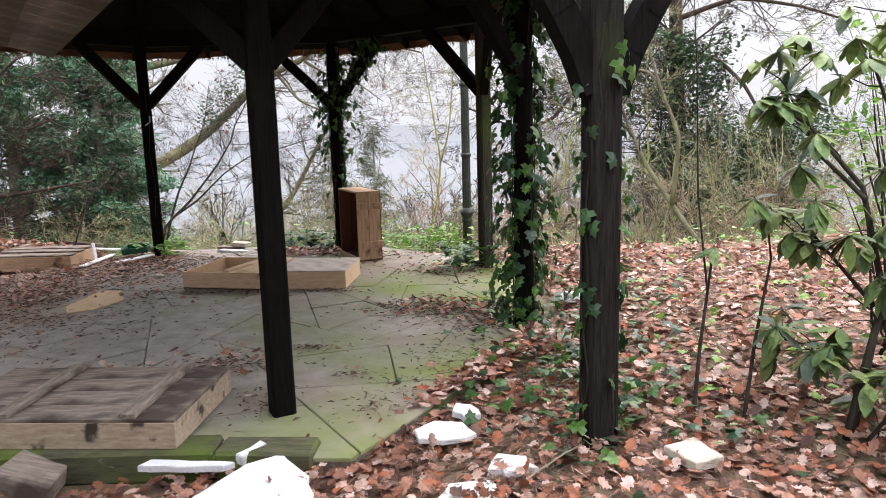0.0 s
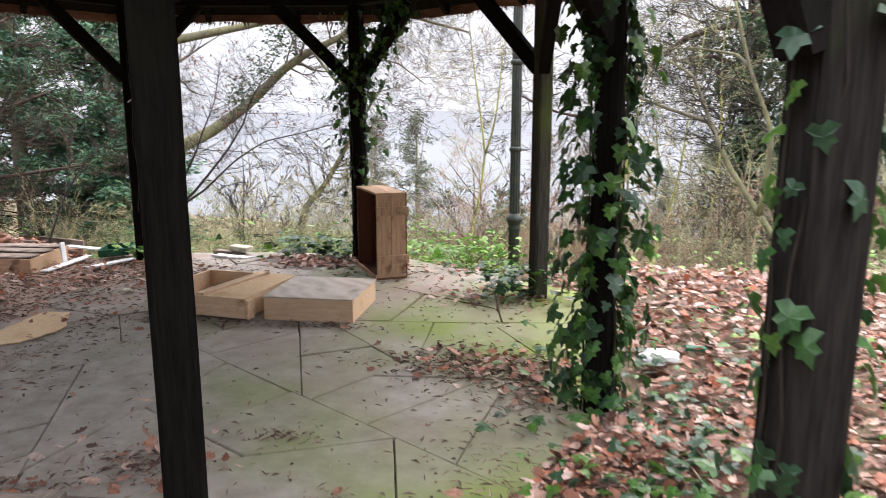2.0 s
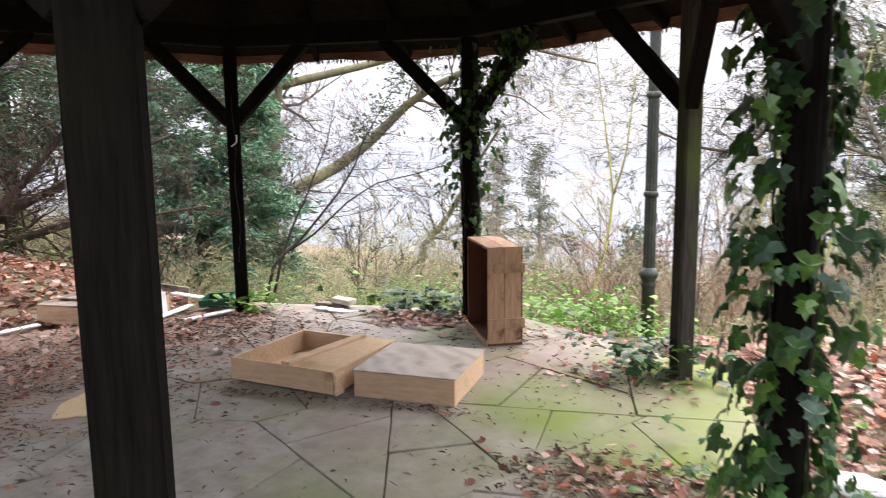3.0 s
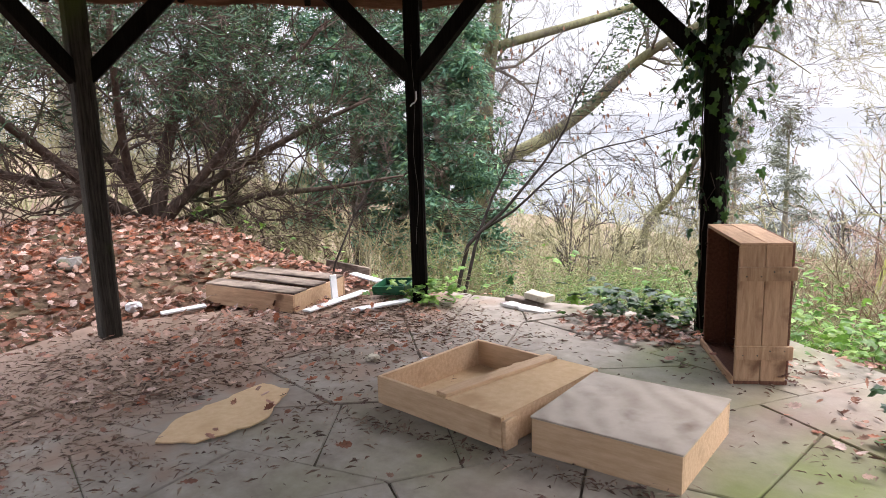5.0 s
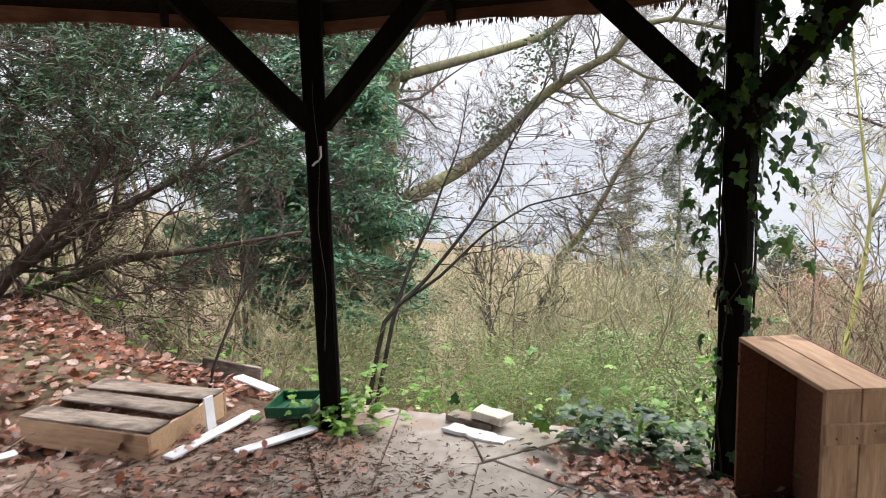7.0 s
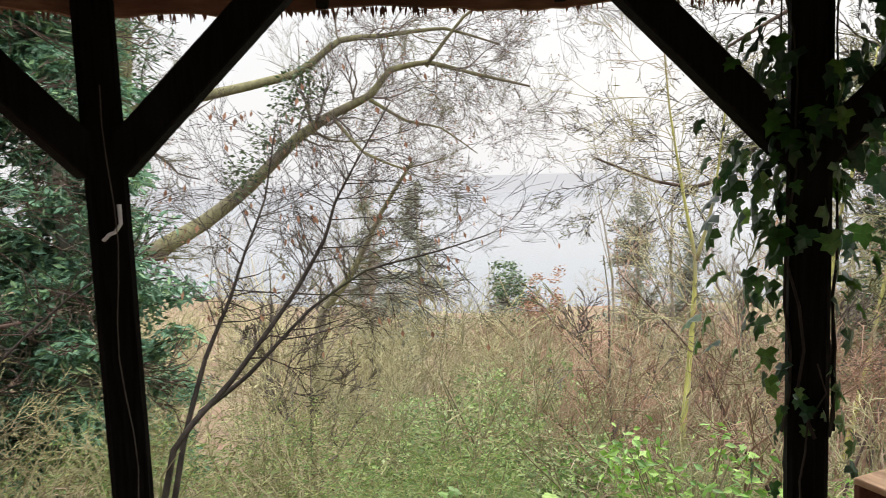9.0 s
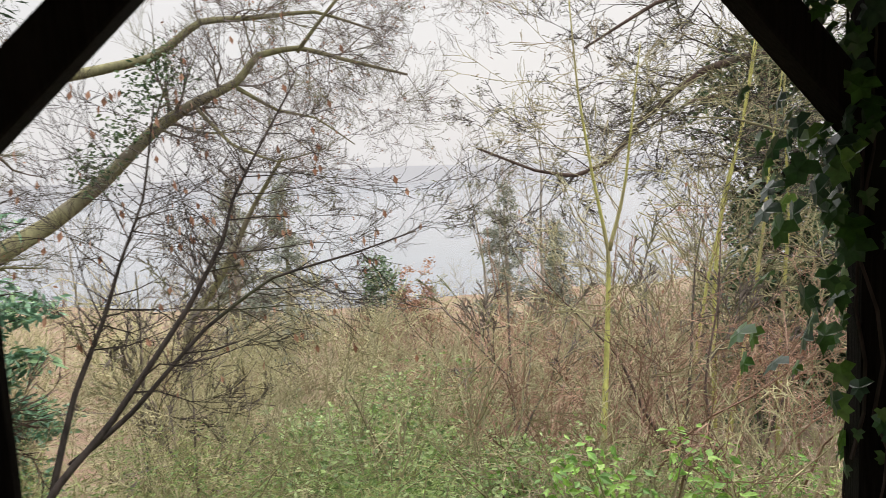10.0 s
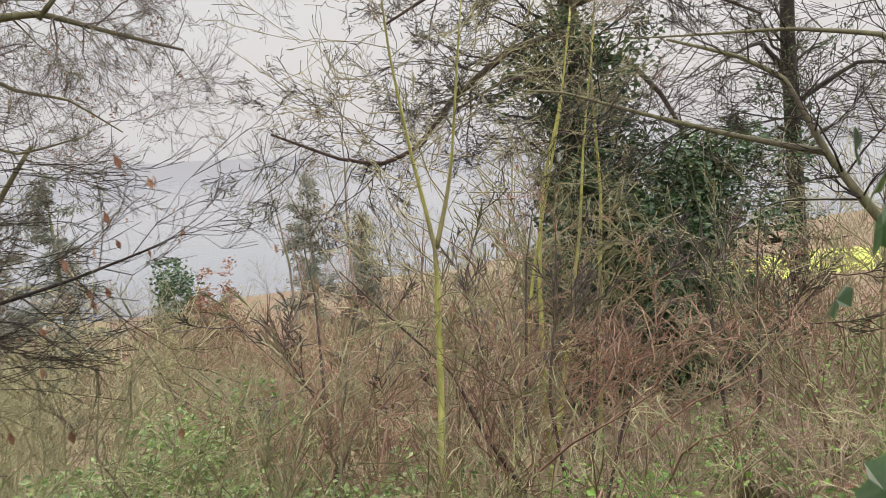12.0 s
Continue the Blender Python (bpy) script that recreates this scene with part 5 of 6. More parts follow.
def conifer(name, label, x, y, height, width, material, r, low=0.12, per=26, size=0.12, rows=None, spray=0.20, narrow=0.22):
    """An evergreen with drooping, layered sprays on real boughs."""
    t = thing(name, label, "conifer")
    z0 = ground_z(x, y) - 0.1
    g, lg = Geo(), Geo()
    g.tube([Vector((x, y, z0)), Vector((x + 0.05, y, z0 + height * 0.5)), Vector((x, y, z0 + height))], [0.02 * height, 0.012 * height, 0.01], 8)
    # tall ones take the paler bark with haze in its colour
    part("trunk", g, M_BARK_GREY if height > 8.9 else M_BARK_DARK, t)
    g = Geo()
    rows = rows or int(height * 9)
    for i in range(rows):
        f = low + (1 - low) * (i + r.random()) / rows
        a = r.uniform(0, 2 * math.pi)
        reach = width * (1 - f) ** 0.75 * r.uniform(0.55, 1.1) + 0.15
        p = Vector((x, y, z0 + height * f))
        pts = wander(r, p, Vector((math.cos(a), math.sin(a), 0.25)), reach, 4, 0.1, -0.06)
        g.tube(pts, [0.02, 0.016, 0.012, 0.008, 0.004], 3, False)
        cs = []
        for j in range(int(3 + reach * 4)):
            w = r.uniform(0.25, 1.0) * 4
            k = min(3, int(w))
            cs.append(pts[k].lerp(pts[k + 1], w - k) + unit(r) * 0.12)
        clumps(lg, r, cs, per, spray, size, 0.55, 0.35, narrow)
    tagged(part("boughs", g, M_BARK_DARK, t), kind="stuff")
    tagged(part("foliage", lg, material, t), kind="stuff")
    return t


def build_evergreens():
    r = random.Random(41)
    conifer("cypress_tree", "tall blue-green cypress behind the pavilion", -7.6, 15.2, 9.5, 1.6, M_CYPRESS, r, 0.06, 46, 0.15, 190, 0.26, 0.3)
    conifer("cypress_tree", "dense blue-green cypress beside the yew", -9.3, 14.9, 9.0, 1.6, M_CYPRESS, r, 0.16, 40, 0.15, 120, 0.26, 0.3)
    conifer("yew_tree", "dark conical yew among bare trees", -10.8, 13.2, 8.5, 1.9, M_YEW, r, 0.26, 30, 0.15, 80, 0.24, 0.28)
    conifer("yew_tree", "dark conical yew behind the leaf bank", -12.5, 8.6, 8.5, 2.2, M_YEW, r, 0.3, 26, 0.15, 50, 0.26, 0.28)
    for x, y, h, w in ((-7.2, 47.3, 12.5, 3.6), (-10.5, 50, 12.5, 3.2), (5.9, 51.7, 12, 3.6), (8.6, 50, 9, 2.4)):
        conifer("conifer_tree", "tall conifer down by the lake, its grey-green paled as by haze", x, y, h, w, M_MISTY, r, 0.15, 14, 0.34, 50, 0.5, 0.22)
    # rounded shrubs
    def bush(name, label, x, y, h, w, mat, n, per, size, wood=M_TWIG_OLIVE, width=0.5):
        t = thing(name, label, "bush")
        z = ground_z(x, y) - 0.05
        g, lg, cs = Geo(), Geo(), []
        for _ in range(n):
            a, e = r.uniform(0, 6.283), r.random()
            k = r.uniform(0.55, 1.0)
            c = Vector((x + math.cos(a) * w * k * math.sqrt(1 - e * e * 0.8), y + math.sin(a) * w * k * math.sqrt(1 - e * e * 0.8), z + h * e * k + 0.1))
            cs.append(c)
            p0 = Vector((x + r.gauss(0, 0.1), y + r.gauss(0, 0.1), z))
            g.tube([p0, p0.lerp(c, 0.5) + Vector((0, 0, 0.12 * h)), c], [0.014, 0.009, 0.004], 3, False)
        clumps(lg, r, cs, per, 0.26 * w + 0.06, size, 0.8, 0.1, width)
        tagged(part("stem_mass", g, wood, t), kind="stuff")
        tagged(part("leaves", lg, mat, t), kind="stuff")
    bush("holly_bush", "pale green holly bush on the slope", -3.2, 16.2, 1.8, 1.4, M_HOLLY, 130, 64, 0.095)
    bush("holly_bush", "glossy green holly bush on the slope", -2.2, 18.4, 2.1, 1.5, M_HOLLY, 110, 60, 0.10)
    bush("holly_bush", "low green holly bush on the slope", -1.9, 14.6, 1.3, 1.0, M_HOLLY, 100, 56, 0.075)
    bush("holly_bush", "pale green holly bush close to the paving", -2.95, 13.2, 1.25, 1.0, M_HOLLY, 110, 66, 0.07)
    bush("feathery_shrub", "soft feathery green conifer shrub on the bank", -3.35, 12.0, 0.95, 0.7, M_FRESH, 100, 90, 0.07, width=0.14)
    bush("holly_bush", "dark green holly below the pine", 7.0, 19.6, 2.6, 1.5, M_PINE, 80, 50, 0.16)
    bush("holly_bush", "green holly in the east thicket", 9.5, 21.5, 2.2, 1.6, M_HOLLY, 60, 36, 0.12)
    bush("laurel_bush", "bright green leafy laurel by the paving", -1.5, 11.7, 1.3, 0.6, M_IVY_BRIGHT, 46, 18, 0.08)
    bush("laurel_bush", "bright green leafy growth behind the crate", -0.45, 10.3, 0.55, 0.55, M_IVY_BRIGHT, 36, 16, 0.08)
    bush("feathery_shrub", "low feathery green conifer shrub on the bank", -2.85, 11.8, 1.15, 0.6, M_FRESH, 110, 90, 0.07, width=0.14)
    bush("mossy_shrub", "tangled yellow-green mossy shrub on the bank", -4.2, 12.9, 1.3, 1.1, M_FRESH, 70, 56, 0.07, width=0.18)
    bush("mossy_shrub", "tangled green-brown mossy shrub on the bank", -6.3, 13.6, 1.4, 1.2, M_FRESH, 66, 46, 0.07, width=0.18)
    for x, y, h, w in ((-5.6, 12.4, 1.2, 0.9), (-5.0, 14.6, 1.6, 1.2), (-3.2, 13.6, 1.3, 0.9), (-6.9, 14.9, 1.7, 1.2), (-1.0, 13.2, 1.0, 0.8), (-4.2, 16.8, 1.7, 1.3)):
        bush("mossy_shrub", "tangled yellow-green mossy shrub on the bank", x, y, h, w, M_FRESH, 84, 60, 0.08, width=0.18)
    for x, y, h, w in ((-2.4, 13.0, 0.9, 0.7), (-0.9, 12.0, 0.7, 0.55), (0.3, 13.4, 0.9, 0.7), (-3.9, 11.6, 0.6, 0.5), (2.2, 14.0, 0.9, 0.7), (3.8, 11.6, 0.6, 0.6)):
        bush("bramble_bush", "low leafy green bramble on the bank", x, y, h, w, M_IVY_BRIGHT if x < 0.5 else M_HOLLY, 44, 20, 0.06)
    for x, y, h, w in ((-0.4, 15.2, 1.3, 0.9), (2.9, 12.6, 0.8, 0.6), (4.6, 13.6, 1.1, 0.9), (6.5, 15.5, 1.4, 1.1), (1.2, 12.2, 0.6, 0.5)):
        bush("holly_bush", "small green holly bush in the undergrowth", x, y, h, w, M_HOLLY, 40, 26, 0.085)
    bush("round_bush", "dark rounded evergreen down the slope", -1.6, 66, 9.8, 2.8, M_PINE, 70, 50, 0.34)
    bush("red_bush", "rusty red-leaved bush down the slope", 0.9, 63.0, 8.6, 2.3, M_DEADLEAF, 60, 36, 0.28)
    # bare background trees
    def bare(seed, h, mat):
        rr = random.Random(seed)
        t = thing("bare_tree", "", "tree")
        g = Geo()
        limb(g, rr, Vector((0, 0, -0.3)), Vector((0, 0, 1)), h, 0.010 * h, 4, 4, 0.09, 0.05, None, 0.75, 0.60, 0.006, False)
        part("branchwork", g, mat, t)
        return t
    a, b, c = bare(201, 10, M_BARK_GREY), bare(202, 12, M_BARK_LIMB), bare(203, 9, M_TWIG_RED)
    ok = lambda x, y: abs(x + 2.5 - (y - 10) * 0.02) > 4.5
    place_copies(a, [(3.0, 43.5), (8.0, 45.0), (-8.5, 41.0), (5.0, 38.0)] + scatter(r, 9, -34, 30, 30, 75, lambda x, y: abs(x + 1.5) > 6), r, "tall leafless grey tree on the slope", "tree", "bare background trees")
    place_copies(b, scatter(r, 6, 9, 17, 3, 11, ok) + scatter(r, 14, -30, -13, 6, 28, ok), r, "tall leafless mossy tree in the wood", "tree", "bare background trees")
    place_copies(c, scatter(r, 9, -24, 26, 24, 60, lambda x, y: abs(x + 1.5) > 5), r, "leafless reddish tree on the slope", "tree", "bare background trees")
    place_copies(bare(205, 3.4, M_TWIG_DARK), [(0.4, 15.6), (2.0, 16.4), (3.3, 15.2), (4.6, 16.8), (1.0, 18.0), (-0.9, 17.4), (5.6, 14.9), (-4.8, 15.4), (-5.9, 16.6)], r, "small dark leafless shrub on the slope", "shrub", "bare slope shrubs")
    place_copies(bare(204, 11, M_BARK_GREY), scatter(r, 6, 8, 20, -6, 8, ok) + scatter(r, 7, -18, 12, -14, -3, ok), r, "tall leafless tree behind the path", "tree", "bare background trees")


build_evergreens()


# ---- ivy, rhododendron, leaf litter ----
def ivy_on(label, x, y, z0, z1, n, size, reach, r, side=None, dense=None):
    """Ivy stems climbing a post, with leaves standing off them."""
    t = thing("ivy", label, "ivy")
    g = Geo()
    for _ in range(5):
        a = r.uniform(0, 6.283)
        pts = []
        for i in range(12):
            z = z0 + (z1 - z0) * i / 11
            a += r.gauss(0, 0.35)
            pts.append(Vector((x + 0.085 * math.cos(a), y + 0.085 * math.sin(a), z)))
        g.tube(pts, [0.006 - 0.0003 * i for i in range(12)], 5)
    part("stem_mass", g, M_BARK_DARK, t)
    lg = Geo()
    for _ in range(n):
        a = r.uniform(0, 6.283) if side is None or r.random() < 0.22 else side + (0 if r.random() < 0.5 else math.pi) + r.gauss(0, 0.5)
        z = z0 + (z1 - z0) * (r.random() if dense is None else min(1, max(0, r.gauss(*dense))))
        d = 0.08 + min(abs(r.gauss(0, reach)), 1.9 * reach)
        out = Vector((math.cos(a), math.sin(a), 0))
        p = Vector((x, y, z)) + out * d
        tip = (Vector((0, 0, -1)) + out * r.uniform(-0.1, 0.5) + unit(r) * 0.45).normalized()
        nrm = (out + unit(r) * 0.5 + Vector((0, 0, 0.35))).normalized()
        nrm = (nrm - tip * nrm.dot(tip)).normalized()
        s = size * r.uniform(0.55, 1.25)
        lg.shape(p, tip, nrm, s, IVY, -0.25)
    ob = part("leaves", lg, M_IVY, t, "glossy lobed ivy leaves")
    return tagged(ob, kind="stuff")


def ground_ivy(label, spots, size, r, material=M_IVY, height=0.12, name="ground_ivy"):
    lg = Geo()
    for x, y in spots:
        d = unit(r)
        d.z *= 0.25
        d.normalize()
        nrm = (Vector((0, 0, 1)) + unit(r) * 0.55)
        nrm = (nrm - d * nrm.dot(d)).normalized()
        base = max(ground_z(x, y), -0.0 if math.hypot(x + 2.25, y - 6.96) < 3.2 else -99)
        lg.shape(Vector((x, y, base + 0.03 + height * r.random())), d, nrm, size * r.uniform(0.5, 1.3), IVY, -0.2)
    solid(name, label, "ivy", lg, material, False, "stuff")


def build_ivy():
    r = random.Random(51)
    ivy_on("ivy thickly climbing the pavilion post", 0.552, 6.20, 0.0, 2.5, 620, 0.092, 0.095, r, 0.25)
    ivy_on("ivy hanging from the post and its brace", -1.542, 9.714, 0.85, 2.45, 260, 0.085, 0.14, r, 3.0, (0.55, 0.2))
    ivy_on("thin ivy trail down the post foot", -1.542, 9.714, 0.0, 1.1, 60, 0.07, 0.05, r)
    ivy_on("sparse ivy round the porch post", 0.808, 4.284, -0.05, 1.9, 110, 0.072, 0.05, r, 0.2)
    # ivy along the brace of the far post
    lg = Geo()
    u = Vector((0.258 + 1.542, 8.44 - 9.714, 0)).normalized()
    for _ in range(160):
        f = r.random()
        p = Vector((-1.542, 9.714, JOINT_Z)) + u * (0.75 * f) + Vector((0, 0, 0.72 * f)) + unit(r) * (0.06 + 0.10 * r.random())
        tip = (Vector((0, 0, -1)) + unit(r) * 0.5).normalized()
        nrm = unit(r)
        nrm = (nrm - tip * nrm.dot(tip)).normalized()
        lg.shape(p, tip, nrm, 0.085 * r.uniform(0.6, 1.2), IVY, -0.25)
    solid("ivy", "ivy leaves trailing along the brace", "ivy", lg, M_IVY, False, "stuff")
    g = lambda n, x, y, sx, sy: [(r.gauss(x, sx), r.gauss(y, sy)) for _ in range(n)]
    ground_ivy("ivy spreading over the leaf litter", g(260, 0.75, 5.6, 0.28, 0.75) + g(130, 0.9, 4.7, 0.3, 0.4) + g(120, 1.3, 6.8, 0.5, 0.7), 0.08, r)
    ground_ivy("ivy clump at the post foot", g(170, 0.12, 8.40, 0.22, 0.14), 0.09, r, M_IVY, 0.25)
    ground_ivy("ivy clump at the corner post foot", g(110, -3.70, 9.46, 0.16, 0.10), 0.09, r, M_IVY_BRIGHT, 0.18)
    ground_ivy("ivy and leaves at the crate's back", g(220, -1.95, 9.80, 0.34, 0.11), 0.09, r, M_IVY, 0.2)
    ground_ivy("bright undergrowth at the floor's edge", g(160, -0.6, 9.9, 0.55, 0.25), 0.085, r, M_IVY_BRIGHT, 0.28, "undergrowth")
    ground_ivy("low green plants among fallen leaves", [(r.uniform(1, 7), r.uniform(4, 11)) for _ in range(600)], 0.075, r, M_IVY_BRIGHT, 0.1, "undergrowth")
    ground_ivy("brambles and green leaves down the bank", [(r.uniform(-9, 9), 10.3 + 7 * r.random() ** 1.4) for _ in range(3800)], 0.075, r, M_IVY_BRIGHT, 0.6, "undergrowth")


build_ivy()


def build_bank_grass():
    """Arching dead grass and bramble stems over the bank."""
    r = random.Random(55)
    g = Geo()
    for _ in range(4200):
        y = 10.35 + 9.5 * r.random() ** 1.3
        x = r.uniform(-9.5, 4.0 + 0.6 * (y - 10))
        p = Vector((x, y, ground_z(x, y) - 0.02))
        d = Vector((r.gauss(0, 0.45), r.gauss(0, 0.45), 1)).normalized()
        side = Vector((d.y, -d.x, 0.2)).normalized()
        L = r.uniform(0.25, 0.75)
        e = p + d * L * 0.55
        g.blade(p, d, side, L * 0.6, 0.011, 0.2)
        g.blade(e, (d + Vector((r.gauss(0, 0.5), r.gauss(0, 0.5), -0.5))).normalized(), side, L * 0.5, 0.008, 0.2)
    solid("dead_grass", "straw-coloured dead grass and bramble stems on the bank", "grass", g, M_GRASS, False, "stuff")


build_bank_grass()


def build_rhododendron():
    r = random.Random(61)
    def bush(label, stems, leafy, size):
        t = thing("rhododendron", label, "rhododendron")
        g, tips = Geo(), []
        for pts, r0 in stems:
            pts = [Vector(p) for p in pts]
            g.tube(pts, [r0 * (1 - 0.7 * i / (len(pts) - 1)) for i in range(len(pts))], 7)
            for f in leafy:
                k = f * (len(pts) - 1)
                i = min(len(pts) - 2, int(k))
                p = pts[i].lerp(pts[i + 1], k - i)
                o = unit(r)
                o.z = abs(o.z) * 0.5
                e = wander(r, p, o, r.uniform(0.12, 0.30), 3, 0.2, 0.05)
                g.tube(e, [0.004, 0.0035, 0.003, 0.0025], 4)
                tips.append((e[-1], (e[-1] - e[-2]).normalized()))
            tips.append((pts[-1], (pts[-1] - pts[-2]).normalized()))
        part("stem_mass", g, M_BARK_DARK, t)
        lg = Geo()
        for p, d in tips:
            for i in range(r.randint(9, 13)):
                o = unit(r)
                o = (o - d * o.dot(d)).normalized()
                tip = (o + d * 0.25 + Vector((0, 0, -0.9))).normalized()
                nrm = (Vector((0, 0, 1)) + o * 0.4)
                nrm = (nrm - tip * nrm.dot(tip)).normalized()
                lg.shape(p, tip, nrm, size * r.uniform(0.8, 1.25), LANCE, -0.35)
        tagged(part("leaves", lg, M_RHODO, t, "long leathery drooping leaves"), kind="stuff")
    fs = (0.35, 0.45, 0.52, 0.6, 0.68, 0.76, 0.84, 0.9, 0.96)
    bush("rhododendron with long leathery drooping leaves among litter", [
        ([(1.93, 4.25, -0.1), (2.00, 4.28, 0.25), (2.12, 4.36, 0.65), (2.05, 4.48, 1.15), (1.82, 4.56, 1.45), (1.62, 4.62, 1.58)], 0.022),
        ([(1.95, 4.25, -0.1), (2.08, 4.34, 0.5), (2.25, 4.45, 0.9), (2.2, 4.5, 1.4), (2.05, 4.5, 1.75)], 0.02),
        ([(2.0, 4.2, -0.1), (2.35, 4.4, 0.4), (2.6, 4.6, 1.0), (2.6, 4.6, 1.6)], 0.02),
        ([(1.97, 4.25, -0.1), (2.05, 4.1, 0.2), (2.15, 4.05, 0.45)], 0.012),
        ([(2.1, 4.4, 0.6), (1.9, 4.45, 0.85), (1.75, 4.5, 0.95)], 0.012),
        ([(2.05, 4.45, 1.1), (1.9, 4.6, 1.3), (1.8, 4.75, 1.6), (1.85, 4.8, 1.9)], 0.012),
        ([(2.2, 4.5, 1.3), (2.3, 4.7, 1.6), (2.35, 4.8, 2.0)], 0.012),
        ([(2.0, 4.3, 0.3), (1.85, 4.4, 0.4), (1.7, 4.5, 0.42)], 0.010),
        ([(2.1, 4.35, 0.5), (2.3, 4.3, 0.8), (2.45, 4.35, 1.2)], 0.012),
    ], fs, 0.145)
    privet = thing("privet_bush", "bright green small-leaved shrub beside the rhododendron", "bush")
    g, lg, cs = Geo(), Geo(), []
    for _ in range(46):
        a = r.uniform(0, 6.283)
        c = Vector((2.75 + 0.5 * math.cos(a) * r.random() ** 0.5, 5.2 + 0.5 * math.sin(a) * r.random() ** 0.5, 0.2 + 1.9 * r.random()))
        p0 = Vector((2.75 + r.gauss(0, 0.1), 5.2 + r.gauss(0, 0.1), -0.1))
        g.tube([p0, p0.lerp(c, 0.5) + Vector((0, 0, 0.15)), c], [0.008, 0.006, 0.002], 4, False)
        cs.append(c)
    clumps(lg, r, cs, 15, 0.2, 0.06, 1.0, 0.1)
    tagged(part("stem_mass", g, M_BARK_DARK, privet), kind="stuff")
    tagged(part("leaves", lg, M_IVY_BRIGHT, privet), kind="stuff")
    bush("slim rhododendron seedling with a few drooping leaves", [
        ([(1.31, 4.5, -0.1), (1.36, 4.58, 0.35), (1.42, 4.65, 0.74), (1.43, 4.64, 0.86)], 0.012),
        ([(1.40, 4.62, 0.62), (1.36, 4.7, 1.1), (1.35, 4.75, 1.7), (1.33, 4.8, 2.2)], 0.006),
    ], (), 0.13)
    bush("slim rhododendron seedling beside the larger bush", [
        ([(1.53, 4.43, -0.1), (1.6, 4.5, 0.4), (1.68, 4.56, 0.8), (1.66, 4.6, 1.05)], 0.011),
    ], (0.8,), 0.14)


build_rhododendron()


def on_floor(x, y):
    return math.hypot(x + 2.25, y - 6.96) < 3.15


def leaves_on(label, spots, size, r, material=M_LITTER, outline=OAK, tumble=0.4, thick=0.045, name="leaf_litter"):
    g = Geo()
    for x, y in spots:
        d = unit(r)
        d.z *= 0.3
        d.normalize()
        nrm = Vector((0, 0, 1)) + unit(r) * tumble
        nrm = (nrm - d * nrm.dot(d)).normalized()
        z = (0.004 if on_floor(x, y) else ground_z(x, y)) + 0.015 + thick * r.random() ** 1.5
        g.shape(Vector((x, y, z)), d, nrm, size * r.uniform(0.6, 1.25), outline, r.uniform(-0.5, 0.7))
    solid(name, label, "leaf litter", g, material, False, "stuff")


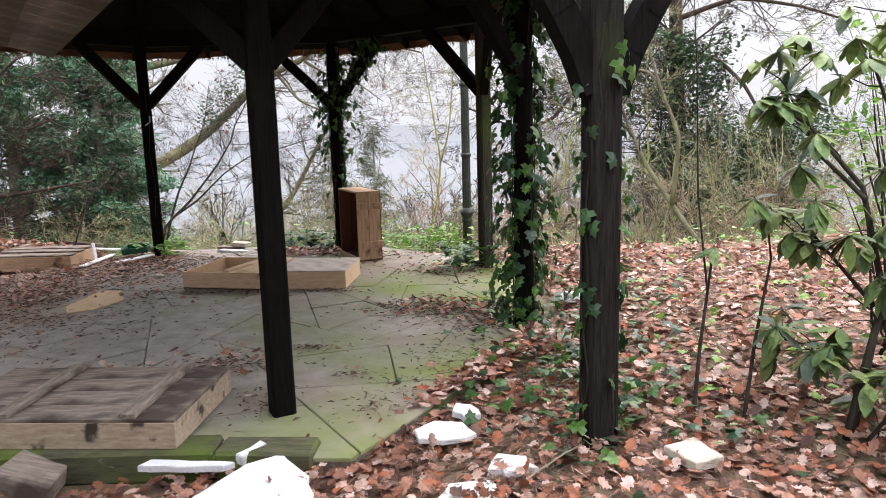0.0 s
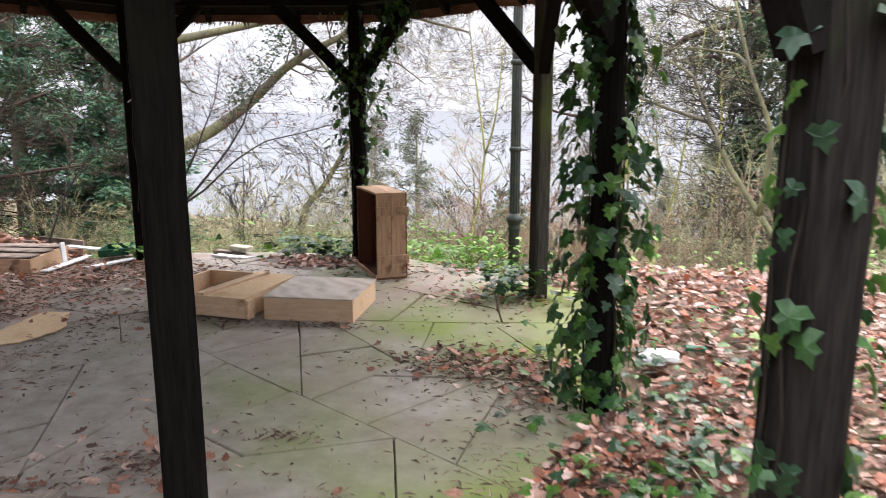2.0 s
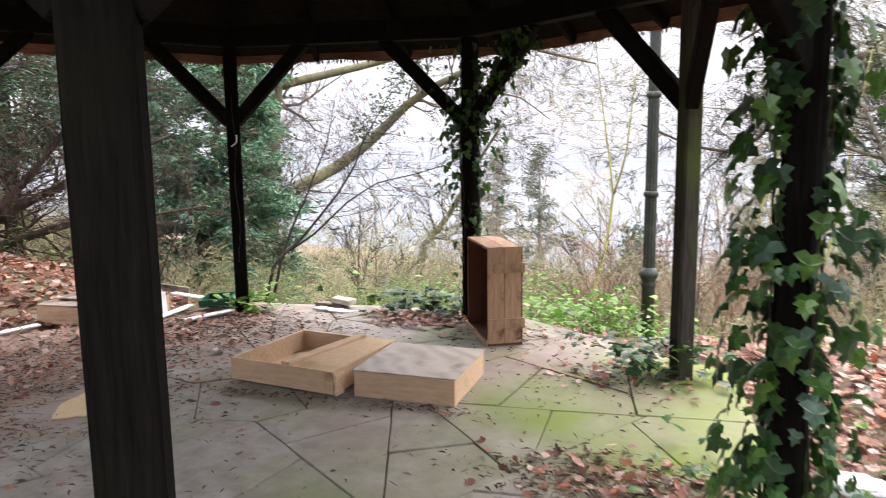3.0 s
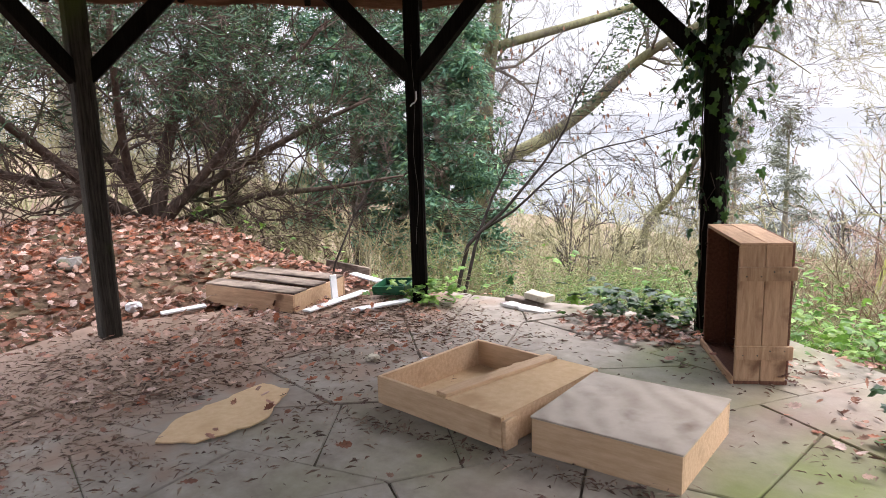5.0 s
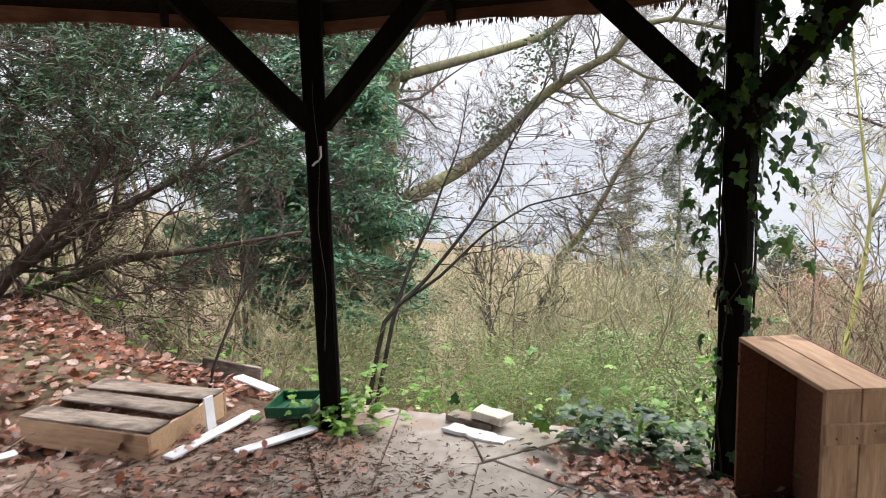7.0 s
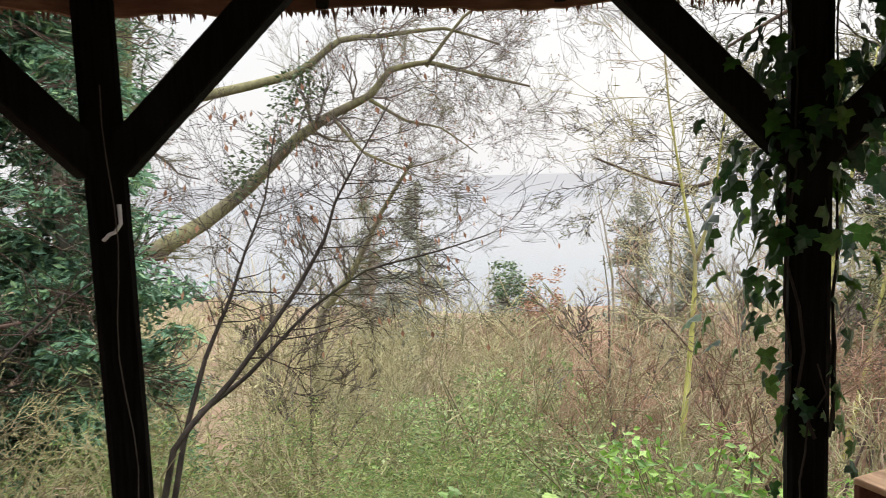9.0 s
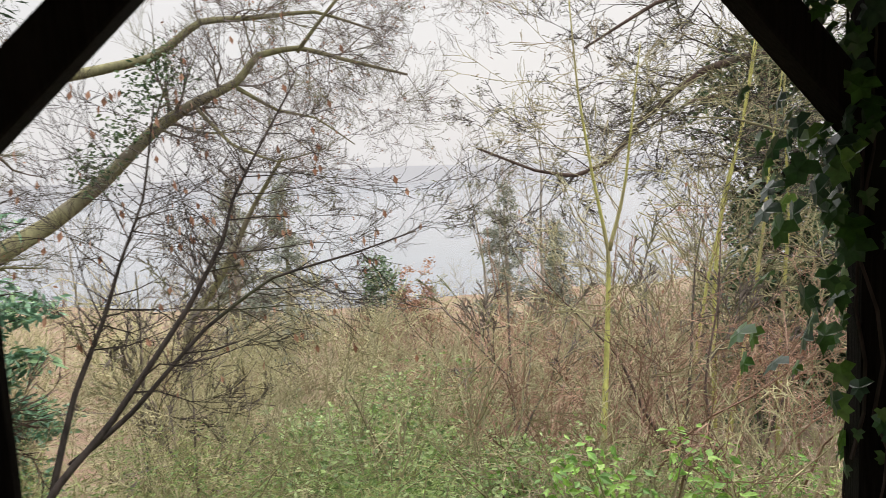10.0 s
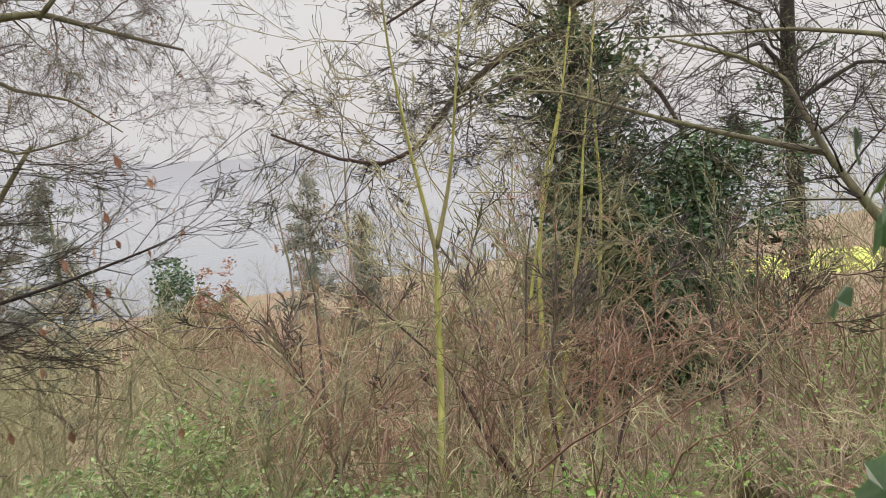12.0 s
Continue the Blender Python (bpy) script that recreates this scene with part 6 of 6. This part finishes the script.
def build_litter():
    r = random.Random(71)
    def rect(n, x0, x1, y0, y1, off=True):
        out = []
        while len(out) < n:
            x, y = r.uniform(x0, x1), r.uniform(y0, y1)
            if off and on_floor(x, y) and not (x > -0.6 and y < 6.2 and (x - 0.05) * 0.89 - (y - 5.0) * 0.45 > 0):
                continue
            out.append((x, y))
        return out
    leaves_on("thick brown oak leaves fallen beside the path", rect(9000, -3.2, 3.6, 2.6, 4.9), 0.074, r, tumble=0.55, thick=0.06)
    leaves_on("russet oak leaves carpeting the wood floor", rect(12000, 0.2, 5.2, 4.6, 9.6), 0.082, r, tumble=0.5, thick=0.06)
    leaves_on("pale brown leaves carpeting the far wood floor", rect(3200, 4.5, 10, 2.5, 12), 0.10, r, outline=PLAIN)
    leaves_on("deep bank of brown fallen leaves under the yew", rect(9000, -10.0, -4.7, 6.0, 10.8), 0.088, r, tumble=0.75, thick=0.09)
    leaves_on("brown leaves thinly covering the wood floor", rect(1500, -10, -4.6, -1, 9), 0.10, r, outline=PLAIN)
    leaves_on("brown leaves strewn down the bank", rect(2600, -8, 4, 9.7, 14), 0.09, r, outline=PLAIN)
    drift = [(r.gauss(-4.6, 0.5), r.gauss(8.4, 0.8)) for _ in range(420)] + [(r.gauss(-1.95, 0.28), r.gauss(9.5, 0.15)) for _ in range(360)] + [(r.gauss(0.1, 0.3), r.gauss(8.5, 0.2)) for _ in range(110)] + [(r.uniform(-4.8, 0.2), r.uniform(4.6, 9.5)) for _ in range(120)] + [(r.gauss(-0.75, 0.3), r.gauss(9.3, 0.2)) for _ in range(60)]
    for cx, cy, sx, sy, n in ((-0.05, 6.75, 0.30, 0.14, 120), (0.25, 6.45, 0.15, 0.18, 60), (-1.45, 5.35, 0.16, 0.10, 45), (-1.95, 5.05, 0.18, 0.09, 50), (-0.2, 8.3, 0.3, 0.16, 60), (-3.6, 8.6, 0.5, 0.4, 160), (-4.0, 7.0, 0.5, 0.7, 160)):
        drift += [(r.gauss(cx, sx), r.gauss(cy, sy)) for _ in range(n)]
    for _ in range(1100):
        f = r.random()
        drift.append((-0.36 + 1.0 * f + abs(r.gauss(0, 0.16)) * 0.9 - 0.06, 4.12 + 1.95 * f - abs(r.gauss(0, 0.16)) * 0.45))
    leaves_on("fallen leaves drifted over the paving", drift, 0.07, r, thick=0.03)
    # needles, twigs and crumbs on the paving
    g = Geo()
    spots = [(r.gauss(-4.2, 0.75), r.gauss(7.1, 1.1)) for _ in range(9000)] + [(r.gauss(-3.6, 0.6), r.gauss(8.9, 0.35)) for _ in range(2500)]
    for cx, cy, sx, sy, n in ((-0.05, 6.75, 0.30, 0.16, 1300), (0.25, 6.45, 0.16, 0.2, 600), (-1.45, 5.35, 0.16, 0.10, 200), (-1.95, 5.05, 0.18, 0.09, 220), (-0.9, 5.7, 0.1, 0.06, 80), (-0.55, 5.15, 0.05, 0.05, 50), (-0.2, 8.25, 0.3, 0.2, 220), (-1.2, 9.2, 0.25, 0.2, 220), (-2.2, 7.4, 0.4, 0.03, 160), (-1.3, 7.42, 0.3, 0.03, 120), (0.15, 5.4, 0.2, 0.4, 420), (-0.2, 4.6, 0.2, 0.3, 260), (-1.0, 4.75, 0.1, 0.16, 120)):
        spots += [(r.gauss(cx, sx), r.gauss(cy, sy)) for _ in range(n)]
    spots += [(r.uniform(-4.6, 0.3), r.uniform(4.6, 9.6)) for _ in range(1100)]
    for x, y in spots:
        if not on_floor(x, y) or (-3.55 < x < -3.05 and 6.65 < y < 7.55):
            continue
        a = r.uniform(0, 6.283)
        d = Vector((math.cos(a), math.sin(a), r.gauss(0, 0.12))).normalized()
        nrm = (Vector((0, 0, 1)) + unit(r) * 0.3)
        nrm = (nrm - d * nrm.dot(d)).normalized()
        L = r.uniform(0.012, 0.075)
        g.blade(Vector((x, y, 0.005 + 0.012 * r.random())), d, nrm, L, r.uniform(0.003, 0.009) if r.random() < 0.75 else 0.016, 0.5)
    for _ in range(5200):
        x, y = r.gauss(0.45, 0.65), r.gauss(4.6, 0.8)
        if on_floor(x, y) or r.random() < 0.2 * abs(y - 4.6):
            continue
        a = r.uniform(0, 6.283)
        d = Vector((math.cos(a), math.sin(a), r.gauss(0, 0.2))).normalized()
        nrm = Vector((0, 0, 1)) + unit(r) * 0.3
        nrm = (nrm - d * nrm.dot(d)).normalized()
        g.blade(Vector((x, y, ground_z(x, y) + 0.03 + 0.05 * r.random())), d, nrm, r.uniform(0.04, 0.14), r.uniform(0.002, 0.005), 0.5)
    solid("twig_litter", "dry needles, bark crumbs and twigs on the paving", "twig litter", g, M_DEBRIS, False, "stuff")
    g = Geo()
    for _ in range(70):
        x, y = (r.uniform(0.3, 4.5), r.uniform(3, 9)) if r.random() < 0.6 else (r.uniform(-9, -4.5), r.uniform(6, 10))
        a = r.uniform(0, 6.283)
        p = Vector((x, y, ground_z(x, y) + 0.05))
        g.tube(wander(r, p, Vector((math.cos(a), math.sin(a), 0.03)), r.uniform(0.3, 0.9), 4, 0.12, -0.01), [0.005, 0.0045, 0.004, 0.003, 0.002], 4)
    solid("fallen_twigs", "fallen dead twigs lying on the leaves", "twigs", g, M_TWIG_TAN, False, "stuff")


build_litter()


def build_wire():
    g = Geo()
    pts = [Vector((-3.735, 9.39, z)) + Vector((0.012 * math.sin(z * 9), 0.01 * math.cos(z * 7), 0)) for z in [0.5 + 0.12 * i for i in range(14)]]
    g.tube(pts, [0.0016] * len(pts), 5)
    solid("hanging_wire", "thin pale wire hanging down the post", "wire", g, M_WIRE)
    g = Geo()
    hook = [Vector((-3.715 - dx, 9.40, z)) for dx, z in ((0, 1.70), (0, 1.64), (0.02, 1.615), (0.04, 1.608), (0.06, 1.59))]
    g.tube(hook, [0.006] * 5, 6)
    solid("hook", "small white bent hook on the post", "hook", g, M_PVC)


build_wire()
